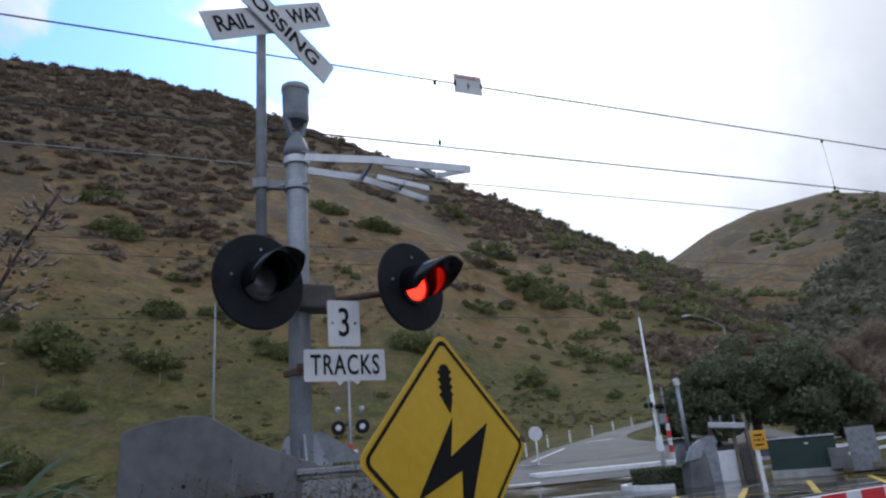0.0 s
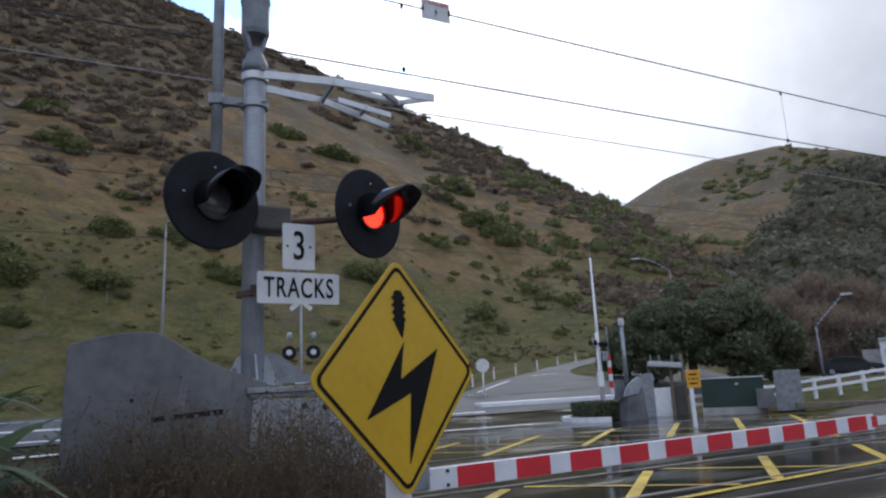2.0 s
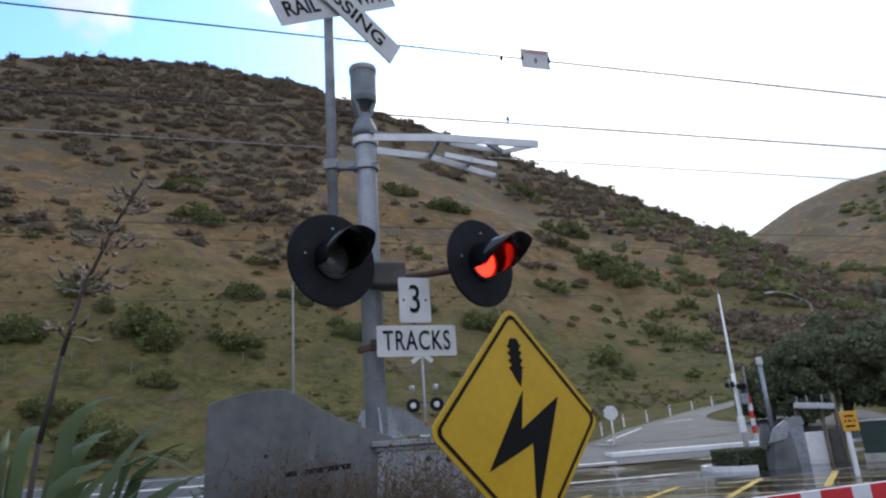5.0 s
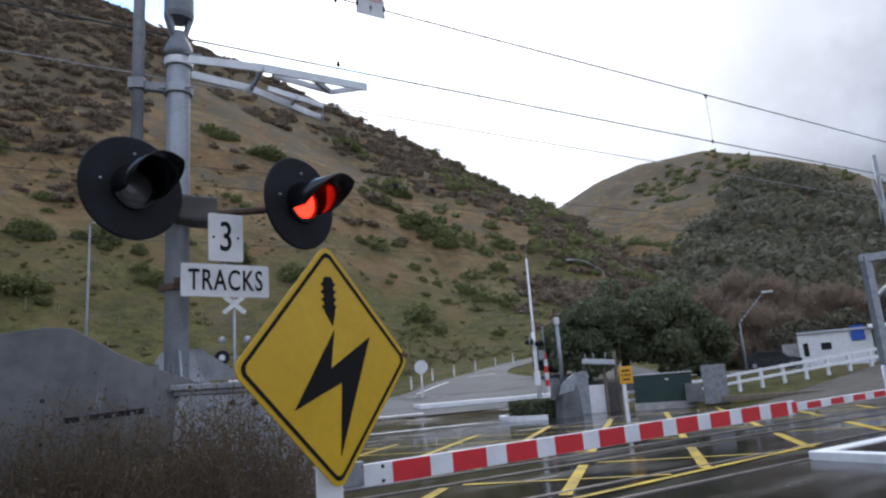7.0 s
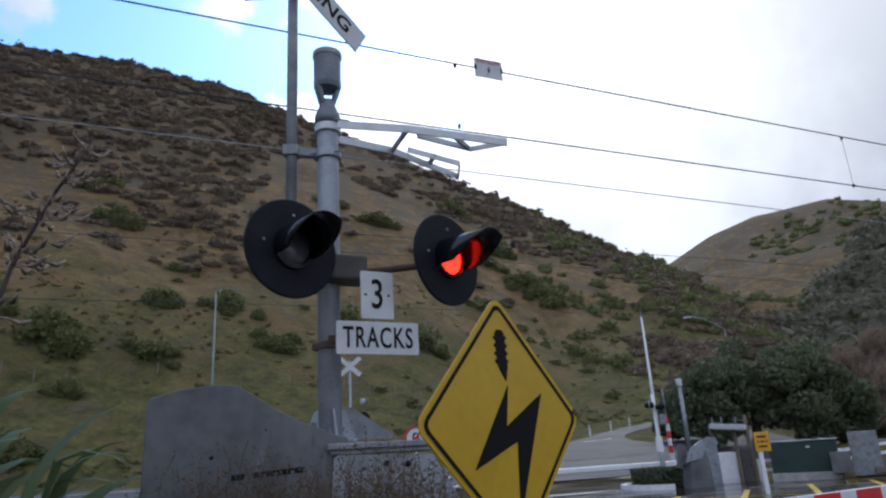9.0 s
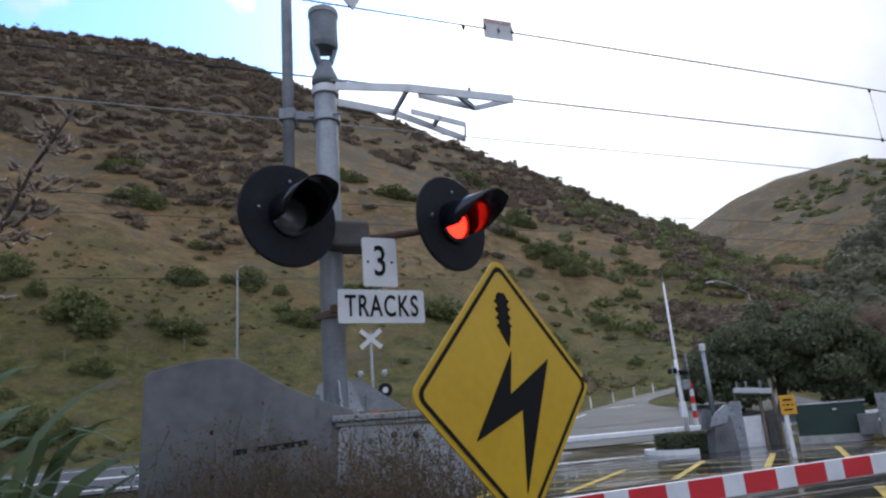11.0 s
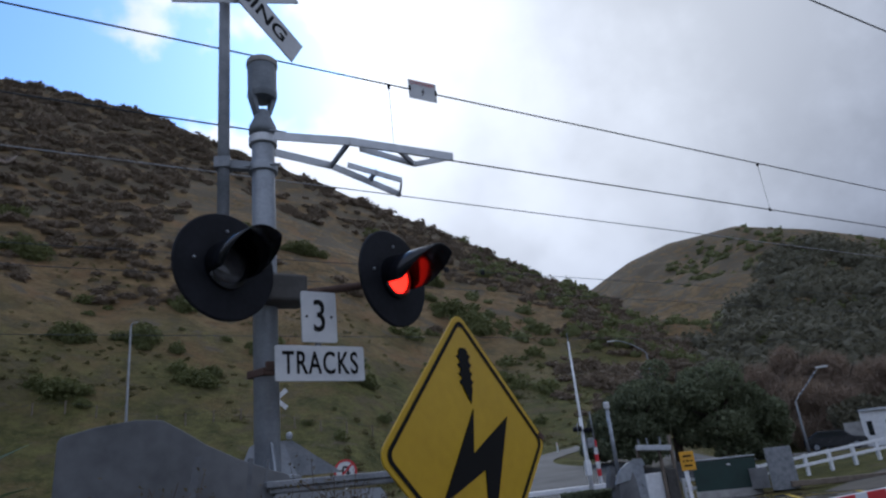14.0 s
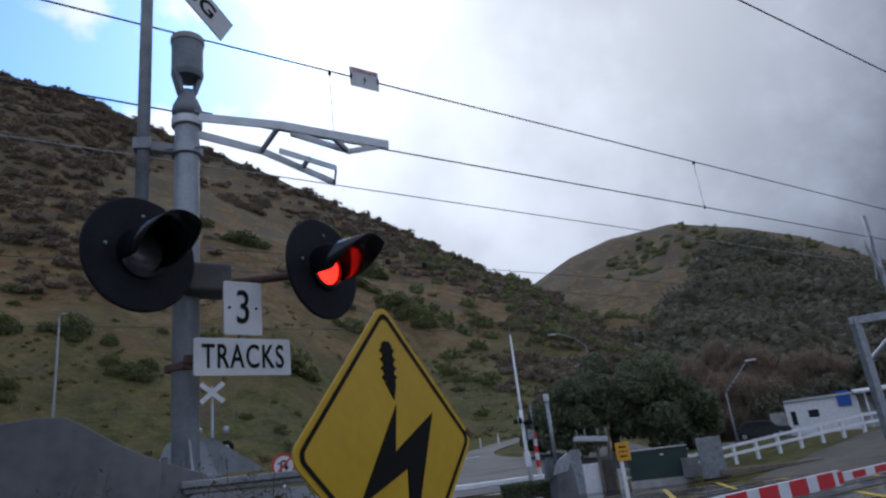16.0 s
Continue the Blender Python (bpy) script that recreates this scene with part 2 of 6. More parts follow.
M = dict(
    hill=hill_material(),
    asphalt=asphalt_material("wet_asphalt", (0.010, 0.0095, 0.0095), (0.036, 0.032, 0.028), 1.0),
    far_road=asphalt_material("grey_road", (0.048, 0.050, 0.054), (0.082, 0.085, 0.090), 0.1),
    concrete=mat("concrete", (0.36, 0.35, 0.33), 0.85, var=0.25, scale=3, bump=0.3),
    white_paint=mat("white_paint", (0.74, 0.75, 0.76), 0.5, var=0.1, scale=5),
    road_white=mat("road_white", (0.55, 0.55, 0.54), 0.6, var=0.3, scale=3),
    road_yellow=mat("road_yellow", (0.30, 0.20, 0.012), 0.6, var=0.5, scale=1.2, second=(0.62, 0.43, 0.02), spec=0.2),
    galv=mat("galvanised_steel", (0.30, 0.32, 0.345), 0.5, 0.55, var=0.22, scale=6, bump=0.05),
    galv_dull=mat("dull_galvanised", (0.20, 0.22, 0.24), 0.6, 0.25, var=0.25, scale=7, bump=0.08, second=(0.30, 0.31, 0.33)),
    plate_grey=mat("weathered_grey_steel", (0.092, 0.095, 0.100), 0.6, 0.1, var=0.2, scale=1.6, bump=0.04, second=(0.165, 0.168, 0.172)),
    alu=mat("aluminium_arm", (0.55, 0.56, 0.57), 0.45, 0.4, var=0.12, scale=9),
    black=mat("black_paint", (0.012, 0.0125, 0.015), 0.6, var=0.3, scale=4, second=(0.02, 0.021, 0.026), spec=0.12),
    black_gloss=mat("black_hood_paint", (0.008, 0.009, 0.013), 0.2, var=0.2, scale=5),
    sign_white=mat("sign_white", (0.56, 0.57, 0.58), 0.45, var=0.08, scale=4, second=(0.66, 0.66, 0.65)),
    sign_yellow=mat("sign_yellow", (0.52, 0.315, 0.005), 0.42, var=0.07, scale=3, second=(0.60, 0.375, 0.011)),
    bell=mat("bell_paint", (0.15, 0.175, 0.205), 0.5, 0.1, var=0.25, scale=7, second=(0.22, 0.24, 0.26)),
    # wire whose sheen is put into a paler base colour
    wire_pale=mat("wire_pale_sheen", (0.30, 0.30, 0.30), 0.5, 0.3, var=0.1),
    ink=mat("black_ink", (0.008, 0.0075, 0.007), 0.6, var=0.2, spec=0.15),
    sign_back=mat("sign_back", (0.35, 0.36, 0.37), 0.5, 0.5),
    lens_red=mat("lit_red_lens", (0.6, 0.02, 0.005), 0.25, emit=((1.0, 0.016, 0.006), 6.0)),
    lens_dark=mat("unlit_lens", (0.10, 0.10, 0.11), 0.18, var=0.2, scale=30),
    red=mat("red_reflective", (0.55, 0.022, 0.03), 0.4, var=0.12, scale=6),
    boom_white=mat("boom_white", (0.66, 0.67, 0.69), 0.4, var=0.1, scale=6),
    bark=mat("bark", (0.09, 0.07, 0.055), 0.9, var=0.4, scale=4, bump=0.5),
    wire=mat("wire_copper", (0.05, 0.052, 0.055), 0.6, 0.4),
    timber=mat("weathered_timber", (0.16, 0.13, 0.10), 0.85, var=0.3, scale=5, bump=0.3),
    dark_green=mat("dark_green_paint", (0.012, 0.035, 0.028), 0.5, var=0.25, scale=2),
    blue=mat("blue_sign", (0.02, 0.09, 0.42), 0.4),
    rail=mat("rail_steel", (0.16, 0.14, 0.13), 0.35, 0.8, var=0.3, scale=3),
    orange=mat("yellow_board", (0.66, 0.33, 0.015), 0.45, var=0.1, scale=5),
    glass=mat("dark_glass", (0.02, 0.025, 0.03), 0.08, var=0.2),
    red_ring=mat("red_ring", (0.5, 0.02, 0.025), 0.4),
    rust=mat("rusty_steel", (0.10, 0.06, 0.045), 0.8, 0.2, var=0.4, scale=10, bump=0.3),
    roofing=mat("roof_sheet", (0.45, 0.47, 0.5), 0.5, 0.1),
)


def leaf_material(name, a, b, rough=0.7, relief=0.25):
    """Foliage that varies from leaf clump to leaf clump."""
    m = bpy.data.materials.new(name)
    m.use_nodes = True
    nt = m.node_tree
    N, L = nt.nodes.new, nt.links.new
    p = nt.nodes["Principled BSDF"]
    geo = N("ShaderNodeNewGeometry")
    mix = N("ShaderNodeMix")
    mix.data_type = 'RGBA'
    n = N("ShaderNodeTexNoise")
    n.inputs["Scale"].default_value = 0.12
    L(geo.outputs["Position"], n.inputs["Vector"])
    add = N("ShaderNodeMath")
    add.operation = 'MULTIPLY_ADD'
    add.inputs[1].default_value = 0.55
    L(geo.outputs["Random Per Island"], add.inputs[0])
    sub = N("ShaderNodeMath")
    sub.operation = 'SUBTRACT'
    sub.inputs[1].default_value = 0.28
    L(n.outputs[0], sub.inputs[0])
    L(sub.outputs[0], add.inputs[2])
    L(add.outputs[0], mix.inputs[0])
    mix.inputs[6].default_value = (*a, 1)
    mix.inputs[7].default_value = (*b, 1)
    L(mix.outputs[2], p.inputs["Base Color"])
    p.inputs["Roughness"].default_value = rough
    p.inputs["Specular IOR Level"].default_value = 0.15
    # light that comes through thin leaves
    thin, both = N("ShaderNodeBsdfTranslucent"), N("ShaderNodeMixShader")
    both.inputs[0].default_value = 0.3
    L(mix.outputs[2], thin.inputs["Color"])
    L(p.outputs[0], both.inputs[1])
    L(thin.outputs[0], both.inputs[2])
    L(both.outputs[0], nt.nodes["Material Output"].inputs[0])
    if not relief:
        return m
    bp, n2 = N("ShaderNodeBump"), N("ShaderNodeTexNoise")
    n2.inputs["Scale"].default_value = 3.0
    n2.inputs["Detail"].default_value = 8
    n2.inputs["Roughness"].default_value = 0.75
    L(geo.outputs["Position"], n2.inputs["Vector"])
    L(n2.outputs[0], bp.inputs["Height"])
    bp.inputs["Strength"].default_value = 0.9
    bp.inputs["Distance"].default_value = relief
    L(bp.outputs[0], p.inputs["Normal"])
    return m


M["scrub"] = leaf_material("hill_scrub_leaf", (0.160, 0.126, 0.090), (0.240, 0.190, 0.138))
M["scrub_green"] = leaf_material("green_scrub_leaf", (0.098, 0.108, 0.042), (0.200, 0.210, 0.086))
M["tree"] = leaf_material("evergreen_leaf", (0.095, 0.112, 0.066), (0.25, 0.275, 0.165))
M["tussock"] = leaf_material("tussock_blade", (0.11, 0.105, 0.042), (0.22, 0.195, 0.085))
M["pine"] = leaf_material("dark_wood_leaf", (0.125, 0.118, 0.082), (0.175, 0.165, 0.112))
M["twig"] = leaf_material("bare_twig", (0.19, 0.145, 0.11), (0.30, 0.228, 0.17), 0.8, 0.0)
M["brush"] = leaf_material("dry_brush_twig", (0.060, 0.044, 0.032), (0.20, 0.148, 0.105), 0.8, 0.0)
M["brush_leaf"] = leaf_material("dry_brush_leaf", (0.070, 0.056, 0.032), (0.175, 0.14, 0.078), 0.8, 0.0)
M["flax"] = leaf_material("flax_leaf", (0.038, 0.062, 0.026), (0.15, 0.195, 0.085), 0.42, 0.0)
M["lamp_grey"] = mat("lamp_pole_grey", (0.24, 0.25, 0.26), 0.7, 0.0, var=0.2, scale=2)
M["junction"] = mat("junction_paint", (0.085, 0.080, 0.074), 0.7, var=0.25, scale=6, spec=0.2)
M["pale_streak"] = mat("pale_grey_steel", (0.15, 0.156, 0.165), 0.6, 0.2, var=0.25, scale=7, second=(0.18, 0.19, 0.205))
M["flax_stalk"] = mat("flax_stalk", (0.045, 0.032, 0.028), 0.8, var=0.3, scale=8)
M["pod"] = mat("dry_seed_pod", (0.10, 0.070, 0.046), 0.6, var=0.4, scale=20, second=(0.36, 0.28, 0.215))


# ---- mesh tools ----
def part(name, bm, material, parent=None, label="", smooth=False):
    me = bpy.data.meshes.new(name)
    bm.normal_update()
    bm.to_mesh(me)
    bm.free()
    me.materials.append(material)
    if smooth:
        for p in me.polygons:
            p.use_smooth = True
    ob = new(name, me)
    if parent is not None:
        ob.parent = parent
        ob.matrix_parent_inverse = parent.matrix_world.inverted()
    if label:
        ob["label"] = label
    return ob


def thing(name, at=(0, 0, 0), label="", category="", group="", kind=""):
    ob = new(name)
    ob.empty_display_size = 0.1
    ob.matrix_world = Matrix.Translation(at)
    bpy.context.view_layer.update()
    return tagged(ob, label, category, group, kind)


def boxes(*items, bevel=0.0):
    """A mesh of boxes, each (size, matrix or centre)."""
    bm = bmesh.new()
    for size, m in items:
        m = m if isinstance(m, Matrix) else Matrix.Translation(m)
        bmesh.ops.create_cube(bm, size=1.0, matrix=m @ Matrix.Diagonal((*size, 1)))
    if bevel:
        bmesh.ops.bevel(bm, geom=bm.edges[:], offset=bevel, segments=2, affect='EDGES', profile=0.5)
    return bm


def rod(bm, a, b, r1, r2=None, seg=12):
    a, b = Vector(a), Vector(b)
    d = b - a
    m = Matrix.Translation((a + b) / 2) @ d.to_track_quat('Z', 'Y').to_matrix().to_4x4()
    bmesh.ops.create_cone(bm, cap_ends=True, segments=seg, radius1=r1, radius2=r1 if r2 is None else r2, depth=d.length, matrix=m)
    return bm


def rods(*items, seg=12):
    bm = bmesh.new()
    for it in items:
        rod(bm, *it, seg=seg)
    return bm


def lathe(profile, m=Matrix(), seg=28):
    """Turned shape about z from (radius, z) pairs."""
    bm = bmesh.new()
    rings = []
    for r, z in profile:
        rings.append([bm.verts.new(m @ Vector((r * math.cos(2 * math.pi * k / seg), r * math.sin(2 * math.pi * k / seg), z))) for k in range(seg)])
    for a, b in zip(rings, rings[1:]):
        for k in range(seg):
            bm.faces.new((a[k], a[(k + 1) % seg], b[(k + 1) % seg], b[k]))
    bm.faces.new(list(reversed(rings[0])))
    bm.faces.new(rings[-1])
    return bm


def slab(outline, depth, m=Matrix(), bevel=0.0):
    """A flat outline in local x and z, as thick as depth along local y."""
    bm = bmesh.new()
    front = [bm.verts.new((x, -depth / 2, z)) for x, z in outline]
    back = [bm.verts.new((x, depth / 2, z)) for x, z in outline]
    bm.faces.new(front)
    bm.faces.new(list(reversed(back)))
    n = len(outline)
    for k in range(n):
        bm.faces.new((front[(k + 1) % n], front[k], back[k], back[(k + 1) % n]))
    bmesh.ops.recalc_face_normals(bm, faces=bm.faces[:])
    if bevel:
        bmesh.ops.bevel(bm, geom=bm.edges[:], offset=bevel, segments=1, affect='EDGES')
    bm.transform(m)
    return bm


def rounded(points, r, seg=5):
    """An outline with its corners rounded."""
    out = []
    n = len(points)
    for k in range(n):
        p, a, b = Vector(points[k]), Vector(points[k - 1]), Vector(points[(k + 1) % n])
        da, db = (a - p).normalized(), (b - p).normalized()
        half = math.acos(max(-1, min(1, da.dot(db)))) / 2
        cut = r / math.tan(half)
        c = p + (da + db).normalized() * (r / math.sin(half))
        s, e = p + da * cut - c, p + db * cut - c
        ang0, ang1 = math.atan2(s.y, s.x), math.atan2(e.y, e.x)
        d = (ang1 - ang0 + math.pi) % (2 * math.pi) - math.pi
        out += [(c.x + r * math.cos(ang0 + d * i / seg), c.y + r * math.sin(ang0 + d * i / seg)) for i in range(seg + 1)]
    return out


def lettering(name, text, size, m, material, parent, label="", wide=1.0, heavy=0.0, gap=1.0):
    """Words in the built-in font, as a thin mesh in local x and z."""
    cu = bpy.data.curves.new(name, 'FONT')
    cu.body, cu.size, cu.align_x, cu.align_y, cu.extrude, cu.offset = text, size, 'CENTER', 'CENTER', 0.0015, heavy
    cu.space_character = gap
    tmp = bpy.data.objects.new(name, cu)
    scene.collection.objects.link(tmp)
    dg = bpy.context.evaluated_depsgraph_get()
    me = bpy.data.meshes.new_from_object(tmp.evaluated_get(dg))
    bpy.data.objects.remove(tmp)
    me.transform(m @ pose(0, 0, 0, 90) @ Matrix.Diagonal((wide, 1, 1, 1)))
    me.materials.clear()
    me.materials.append(material)
    ob = new(name, me)
    ob.parent = parent
    ob.matrix_parent_inverse = parent.matrix_world.inverted()
    if label:
        ob["label"] = label
    return ob


def from_arrays(name, verts, faces, material, parent=None, smooth=False):
    me = bpy.data.meshes.new(name)
    me.from_pydata(verts.tolist() if hasattr(verts, "tolist") else verts, [], faces.tolist() if hasattr(faces, "tolist") else faces)
    me.materials.append(material)
    if smooth:
        for p in me.polygons:
            p.use_smooth = True
    ob = new(name, me)
    if parent is not None:
        ob.parent = parent
        ob.matrix_parent_inverse = parent.matrix_world.inverted()
    return ob


# ---- plan ----
# u runs along the tracks and the barrier, v across them along the road
A = radians(24.3)
CU, SU = math.cos(A), math.sin(A)


def uv(u, v, z=0.0):
    return Vector((u * CU - v * SU, u * SU + v * CU, z))


def smooth01(x):
    x = np.clip(x, 0, 1)
    return x * x * (3 - 2 * x)


RIDGE_NEAR = ((-180, 3), (-75, 14), (-60, 22), (-42, 29.3), (-36, 30.6), (-28, 31.2), (-19, 30.4), (-11, 27.8), (-4, 25.4), (3.6, 21.7), (10.6, 17.7), (15, 15.1), (18.2, 13.7), (22, 10.6), (26, 7.6), (31, 4.6), (38, 2.0), (60, 1.0), (180, 2))
RIDGE_FAR = ((-180, 2), (5, 6), (14, 11.5), (18.2, 13.6), (22.2, 15.6), (25.7, 16.8), (30.9, 17.05), (36, 15.5), (40, 13.8), (44.6, 10.8), (50, 9.0), (70, 6), (180, 2))


def ground_height(x, y):
    """The height of the land: the level crossing, the rise to the road behind it, the bank and the two hills."""
    x, y = np.asarray(x, float), np.asarray(y, float)
    u, v = x * CU + y * SU, -x * SU + y * CU
    z = 1.15 * smooth01((v - 24) / 12)
    z = np.maximum(z, 1.2 * np.clip((u - 25.2) / 10.5, 0, 1))
    r = np.hypot(x, y)
    az = np.degrees(np.arctan2(x, y))
    e1 = np.interp(az, *zip(*RIDGE_NEAR))
    e2 = np.interp(az, *zip(*RIDGE_FAR))
    flat = np.stack([x, y], -1).reshape(-1, 2)
    rough = np.array([3.6 * noise.noise(Vector((p * 0.028, q * 0.028, 1.5))) + 1.7 * noise.noise(Vector((p * 0.08, q * 0.08, 7.5))) for p, q in flat]).reshape(x.shape)
    foot1 = 56 + 19 * smooth01((az + 5) / 15)
    top1 = 235 - 60 * smooth01((az - 14) / 20)
    h1 = np.tan(np.radians(e1)) * top1 + 1.65 - 1.2
    s1 = (r - foot1) / (top1 - foot1)
    z1 = h1 * np.where(s1 < 1, np.clip(s1, 0, 1) ** 1.12, 1 - 0.55 * (s1 - 1)) + rough * np.minimum(1, h1 / 40) * smooth01(s1 * 4) * smooth01((0.96 - s1) * 8)
    top2, foot2 = 430.0, 130.0
    h2 = np.tan(np.radians(e2)) * top2 + 1.65 - 1.2
    s2 = (r - foot2) / (top2 - foot2)
    z2 = h2 * np.where(s2 < 1, np.clip(s2, 0, 1) ** 1.05, 1 - 0.5 * (s2 - 1)) + 2.4 * rough * smooth01(s2 * 4) * smooth01((0.96 - s2) * 8)
    ramp = 0.088 * np.clip(r - 43, 0, 32) * smooth01((az - 1) / 6) * smooth01((27 - az) / 6)
    return z + ramp + np.maximum(0, np.maximum(z1, z2))


def build_ground():
    az = np.concatenate([np.arange(-180, -52, 4.0), np.arange(-52, 58, 0.5), np.arange(58, 180, 4.0)])
    rad = np.concatenate([np.linspace(0.5, 40, 60), np.linspace(40.8, 260, 150), np.linspace(264, 700, 60), np.array([800, 1000, 1500, 2500])])
    a, r = np.meshgrid(np.radians(az), rad, indexing="ij")
    x, y = r * np.sin(a), r * np.cos(a)
    z = ground_height(x, y)
    z[r > 750] = np.minimum(z[r > 750], 20)
    verts = np.stack([x, y, z], -1).reshape(-1, 3)
    verts = np.vstack([verts, [[0, 0, 0]]])
    na, nr = len(az), len(rad)
    i, j = np.meshgrid(np.arange(na), np.arange(nr - 1), indexing="ij")
    i2 = (i + 1) % na
    faces = np.stack([i * nr + j, i * nr + j + 1, i2 * nr + j + 1, i2 * nr + j], -1).reshape(-1, 4).tolist()
    c = na * nr
    faces += [[c, k * nr, ((k + 1) % na) * nr] for k in range(na)]
    ob = from_arrays("ground", verts, faces, M["hill"], smooth=True)
    return tagged(ob, "dry grass hillsides, green towards the road at their foot", "ground", kind="structure")


def road_sheet(name, edge_a, edge_b, n, material, label, lift=0.02, across=8, kind="structure", category="road"):
    """A strip between two edge functions of 0..1 that follows the land."""
    verts, faces = [], []
    for k in range(n + 1):
        p, q = edge_a(k / n), edge_b(k / n)
        for c in range(across + 1):
            w = p.lerp(q, c / across)
            verts.append((w.x, w.y, float(ground_height(w.x, w.y)) + lift))
    w = across + 1
    for k in range(n):
        for c in range(across):
            faces.append((k * w + c, k * w + c + 1, (k + 1) * w + c + 1, (k + 1) * w + c))
    ob = from_arrays(name, verts, faces, material, smooth=True)
    return tagged(ob, label, category, kind=kind)


build_ground()

# ---- roads and rails ----
V2 = lambda u, v: uv(u, v).to_2d()
road_sheet("road", lambda s: V2(-26 + 20 * smooth01(2 - s * 4), -14 + 43 * s), lambda s: V2(25.2, -14 + 43 * s), 60, M["asphalt"], "wet dark asphalt of the level crossing", 0.02, 30)
road_sheet("road_2", lambda s: V2(-70 + 150 * s, 28.6), lambda s: V2(-70 + 150 * s, 40.5), 90, M["far_road"], "grey damp asphalt road behind the crossing", 0.05, 8)


M["ballast"] = asphalt_material("stone_ballast", (0.035, 0.031, 0.026), (0.085, 0.075, 0.062), 0.0)
road_sheet("track_bed", lambda s: V2(25.2 + 60 * s, 5.0), lambda s: V2(25.2 + 60 * s, 17.4), 30, M["ballast"], "brown-grey stone ballast under the tracks", 0.03, 8, category="track bed")


def bend(points):
    """A smooth line through plan points, by its share of the way."""
    p = [Vector(q) for q in points]

    def at(t):
        f = min(t, 0.9999) * (len(p) - 1)
        k = int(f)
        a, b, c, d = p[max(0, k - 1)], p[k], p[k + 1], p[min(len(p) - 1, k + 2)]
        w = f - k
        return 0.5 * (2 * b + (c - a) * w + (2 * a - 5 * b + 4 * c - d) * w * w + (3 * b - a - 3 * c + d) * w ** 3)
    return at


road_sheet("road_3", bend([(0.5, 40), (3.2, 46), (6.4, 52.5), (11, 60.5), (17.2, 70.5), (24, 77)]), bend([(17, 45), (14.0, 49), (13.0, 54), (14.0, 59.5), (19.0, 67.5), (25, 74)]), 40, M["far_road"], "grey side road that climbs round the foot of the hill", 0.06, 6)

# ---- the near signal mast ----
FACE = 48.0            # the signs and lamps face this far round from the camera's side
PLATES = 28.0          # the word and number plates are turned less
MAST = Vector((-0.99, 4.80, 0))
# the mast and the barrier stand on one footing, which is placed and sized as a whole
FOOTING = Matrix.Translation((0.008, 0.0175, 0.099)) @ Matrix.Scale(0.925, 4)


def facing(x, y, z, turn=FACE, tilt=0.0, spin=0.0):
    return pose(x, y, z, 0, 0, turn) @ pose(0, 0, 0, tilt, 0, 0) @ pose(0, 0, 0, 0, spin, 0)


def lamp_unit(parent, at, turn, lit, size=1.0):
    """A round black backing plate with a hooded lens."""
    m = facing(*at, turn) @ pose(0, 0, 0, 90, 0, 0) @ Matrix.Scale(size, 4)    # local z runs out of the face
    disc = part("backing_disc", lathe([(0.295, -0.012), (0.303, -0.004), (0.303, 0.006), (0.295, 0.012), (0.13, 0.016)], m, 56), M["black"], parent, "matt black round backing plate")
    part("lamp_housing", lathe([(0.10, -0.14), (0.125, -0.11), (0.135, -0.01)], m, 28), M["black"], disc)
    part("lens_ring", lathe([(0.132, 0.014), (0.132, 0.04), (0.112, 0.045), (0.108, 0.03)], m, 32), M["black_gloss"], disc)
    lens = lathe([(0.108, 0.024), (0.095, 0.036), (0.06, 0.045), (0.02, 0.049)], m, 28)
    part("lens", lens, M["lens_red"] if lit else M["lens_dark"], disc, "glowing red lens" if lit else "unlit grey lens", smooth=True)
    bm = bmesh.new()
    n = 26
    grid = []
    for k in range(n + 1):
        ang = radians(-28 + 236 * k / n)
        up = max(0.0, math.sin(ang))
        length = 0.12 + 0.24 * min(1.0, max(0.0, (math.sin(ang) + 0.5) / 1.2)) ** 0.8
        row = []
        for rr in (0.128, 0.133):
            for t in (0.0, 0.5, 1.0):
                d = 0.03 + length * t
                row.append(bm.verts.new(m @ Vector((rr * math.cos(ang), rr * math.sin(ang) - 0.05 * t * up * 0.4, d))))
        grid.append(row)
    for a, b in zip(grid, grid[1:]):
        for i, j in ((0, 1), (1, 2), (5, 4), (4, 3), (2, 5), (3, 0)):
            bm.faces.new((a[i], a[j], b[j], b[i]))
    for e in (grid[0], grid[-1]):
        bm.faces.new((e[0], e[1], e[4], e[3]))
        bm.faces.new((e[1], e[2], e[5], e[4]))
    bmesh.ops.recalc_face_normals(bm, faces=bm.faces[:])
    part("hood", bm, M["black_gloss"], disc, "glossy black sun hood", smooth=True)
    for dx, dz in ((0.0, 0.2), (0.19, 0.02), (-0.19, 0.02)):
        part("stud", lathe([(0.009, 0.01), (0.009, 0.022), (0.005, 0.026)], m @ Matrix.Translation((dx, dz, 0)), 8), M["galv"], disc)
    return disc


def board_sign(parent, m, w, h, text, size, name, wide=1.0, label="", heavy=0.0, gap=1.0):
    plate = part(name, slab(rounded([(-w / 2, -h / 2), (w / 2, -h / 2), (w / 2, h / 2), (-w / 2, h / 2)], 0.012, 3), 0.012, m), M["sign_white"], parent, label)
    lettering("lettering", text, size, m @ Matrix.Translation((0, -0.008, -0.004)), M["ink"], plate, wide=wide, heavy=heavy, gap=gap)
    return plate


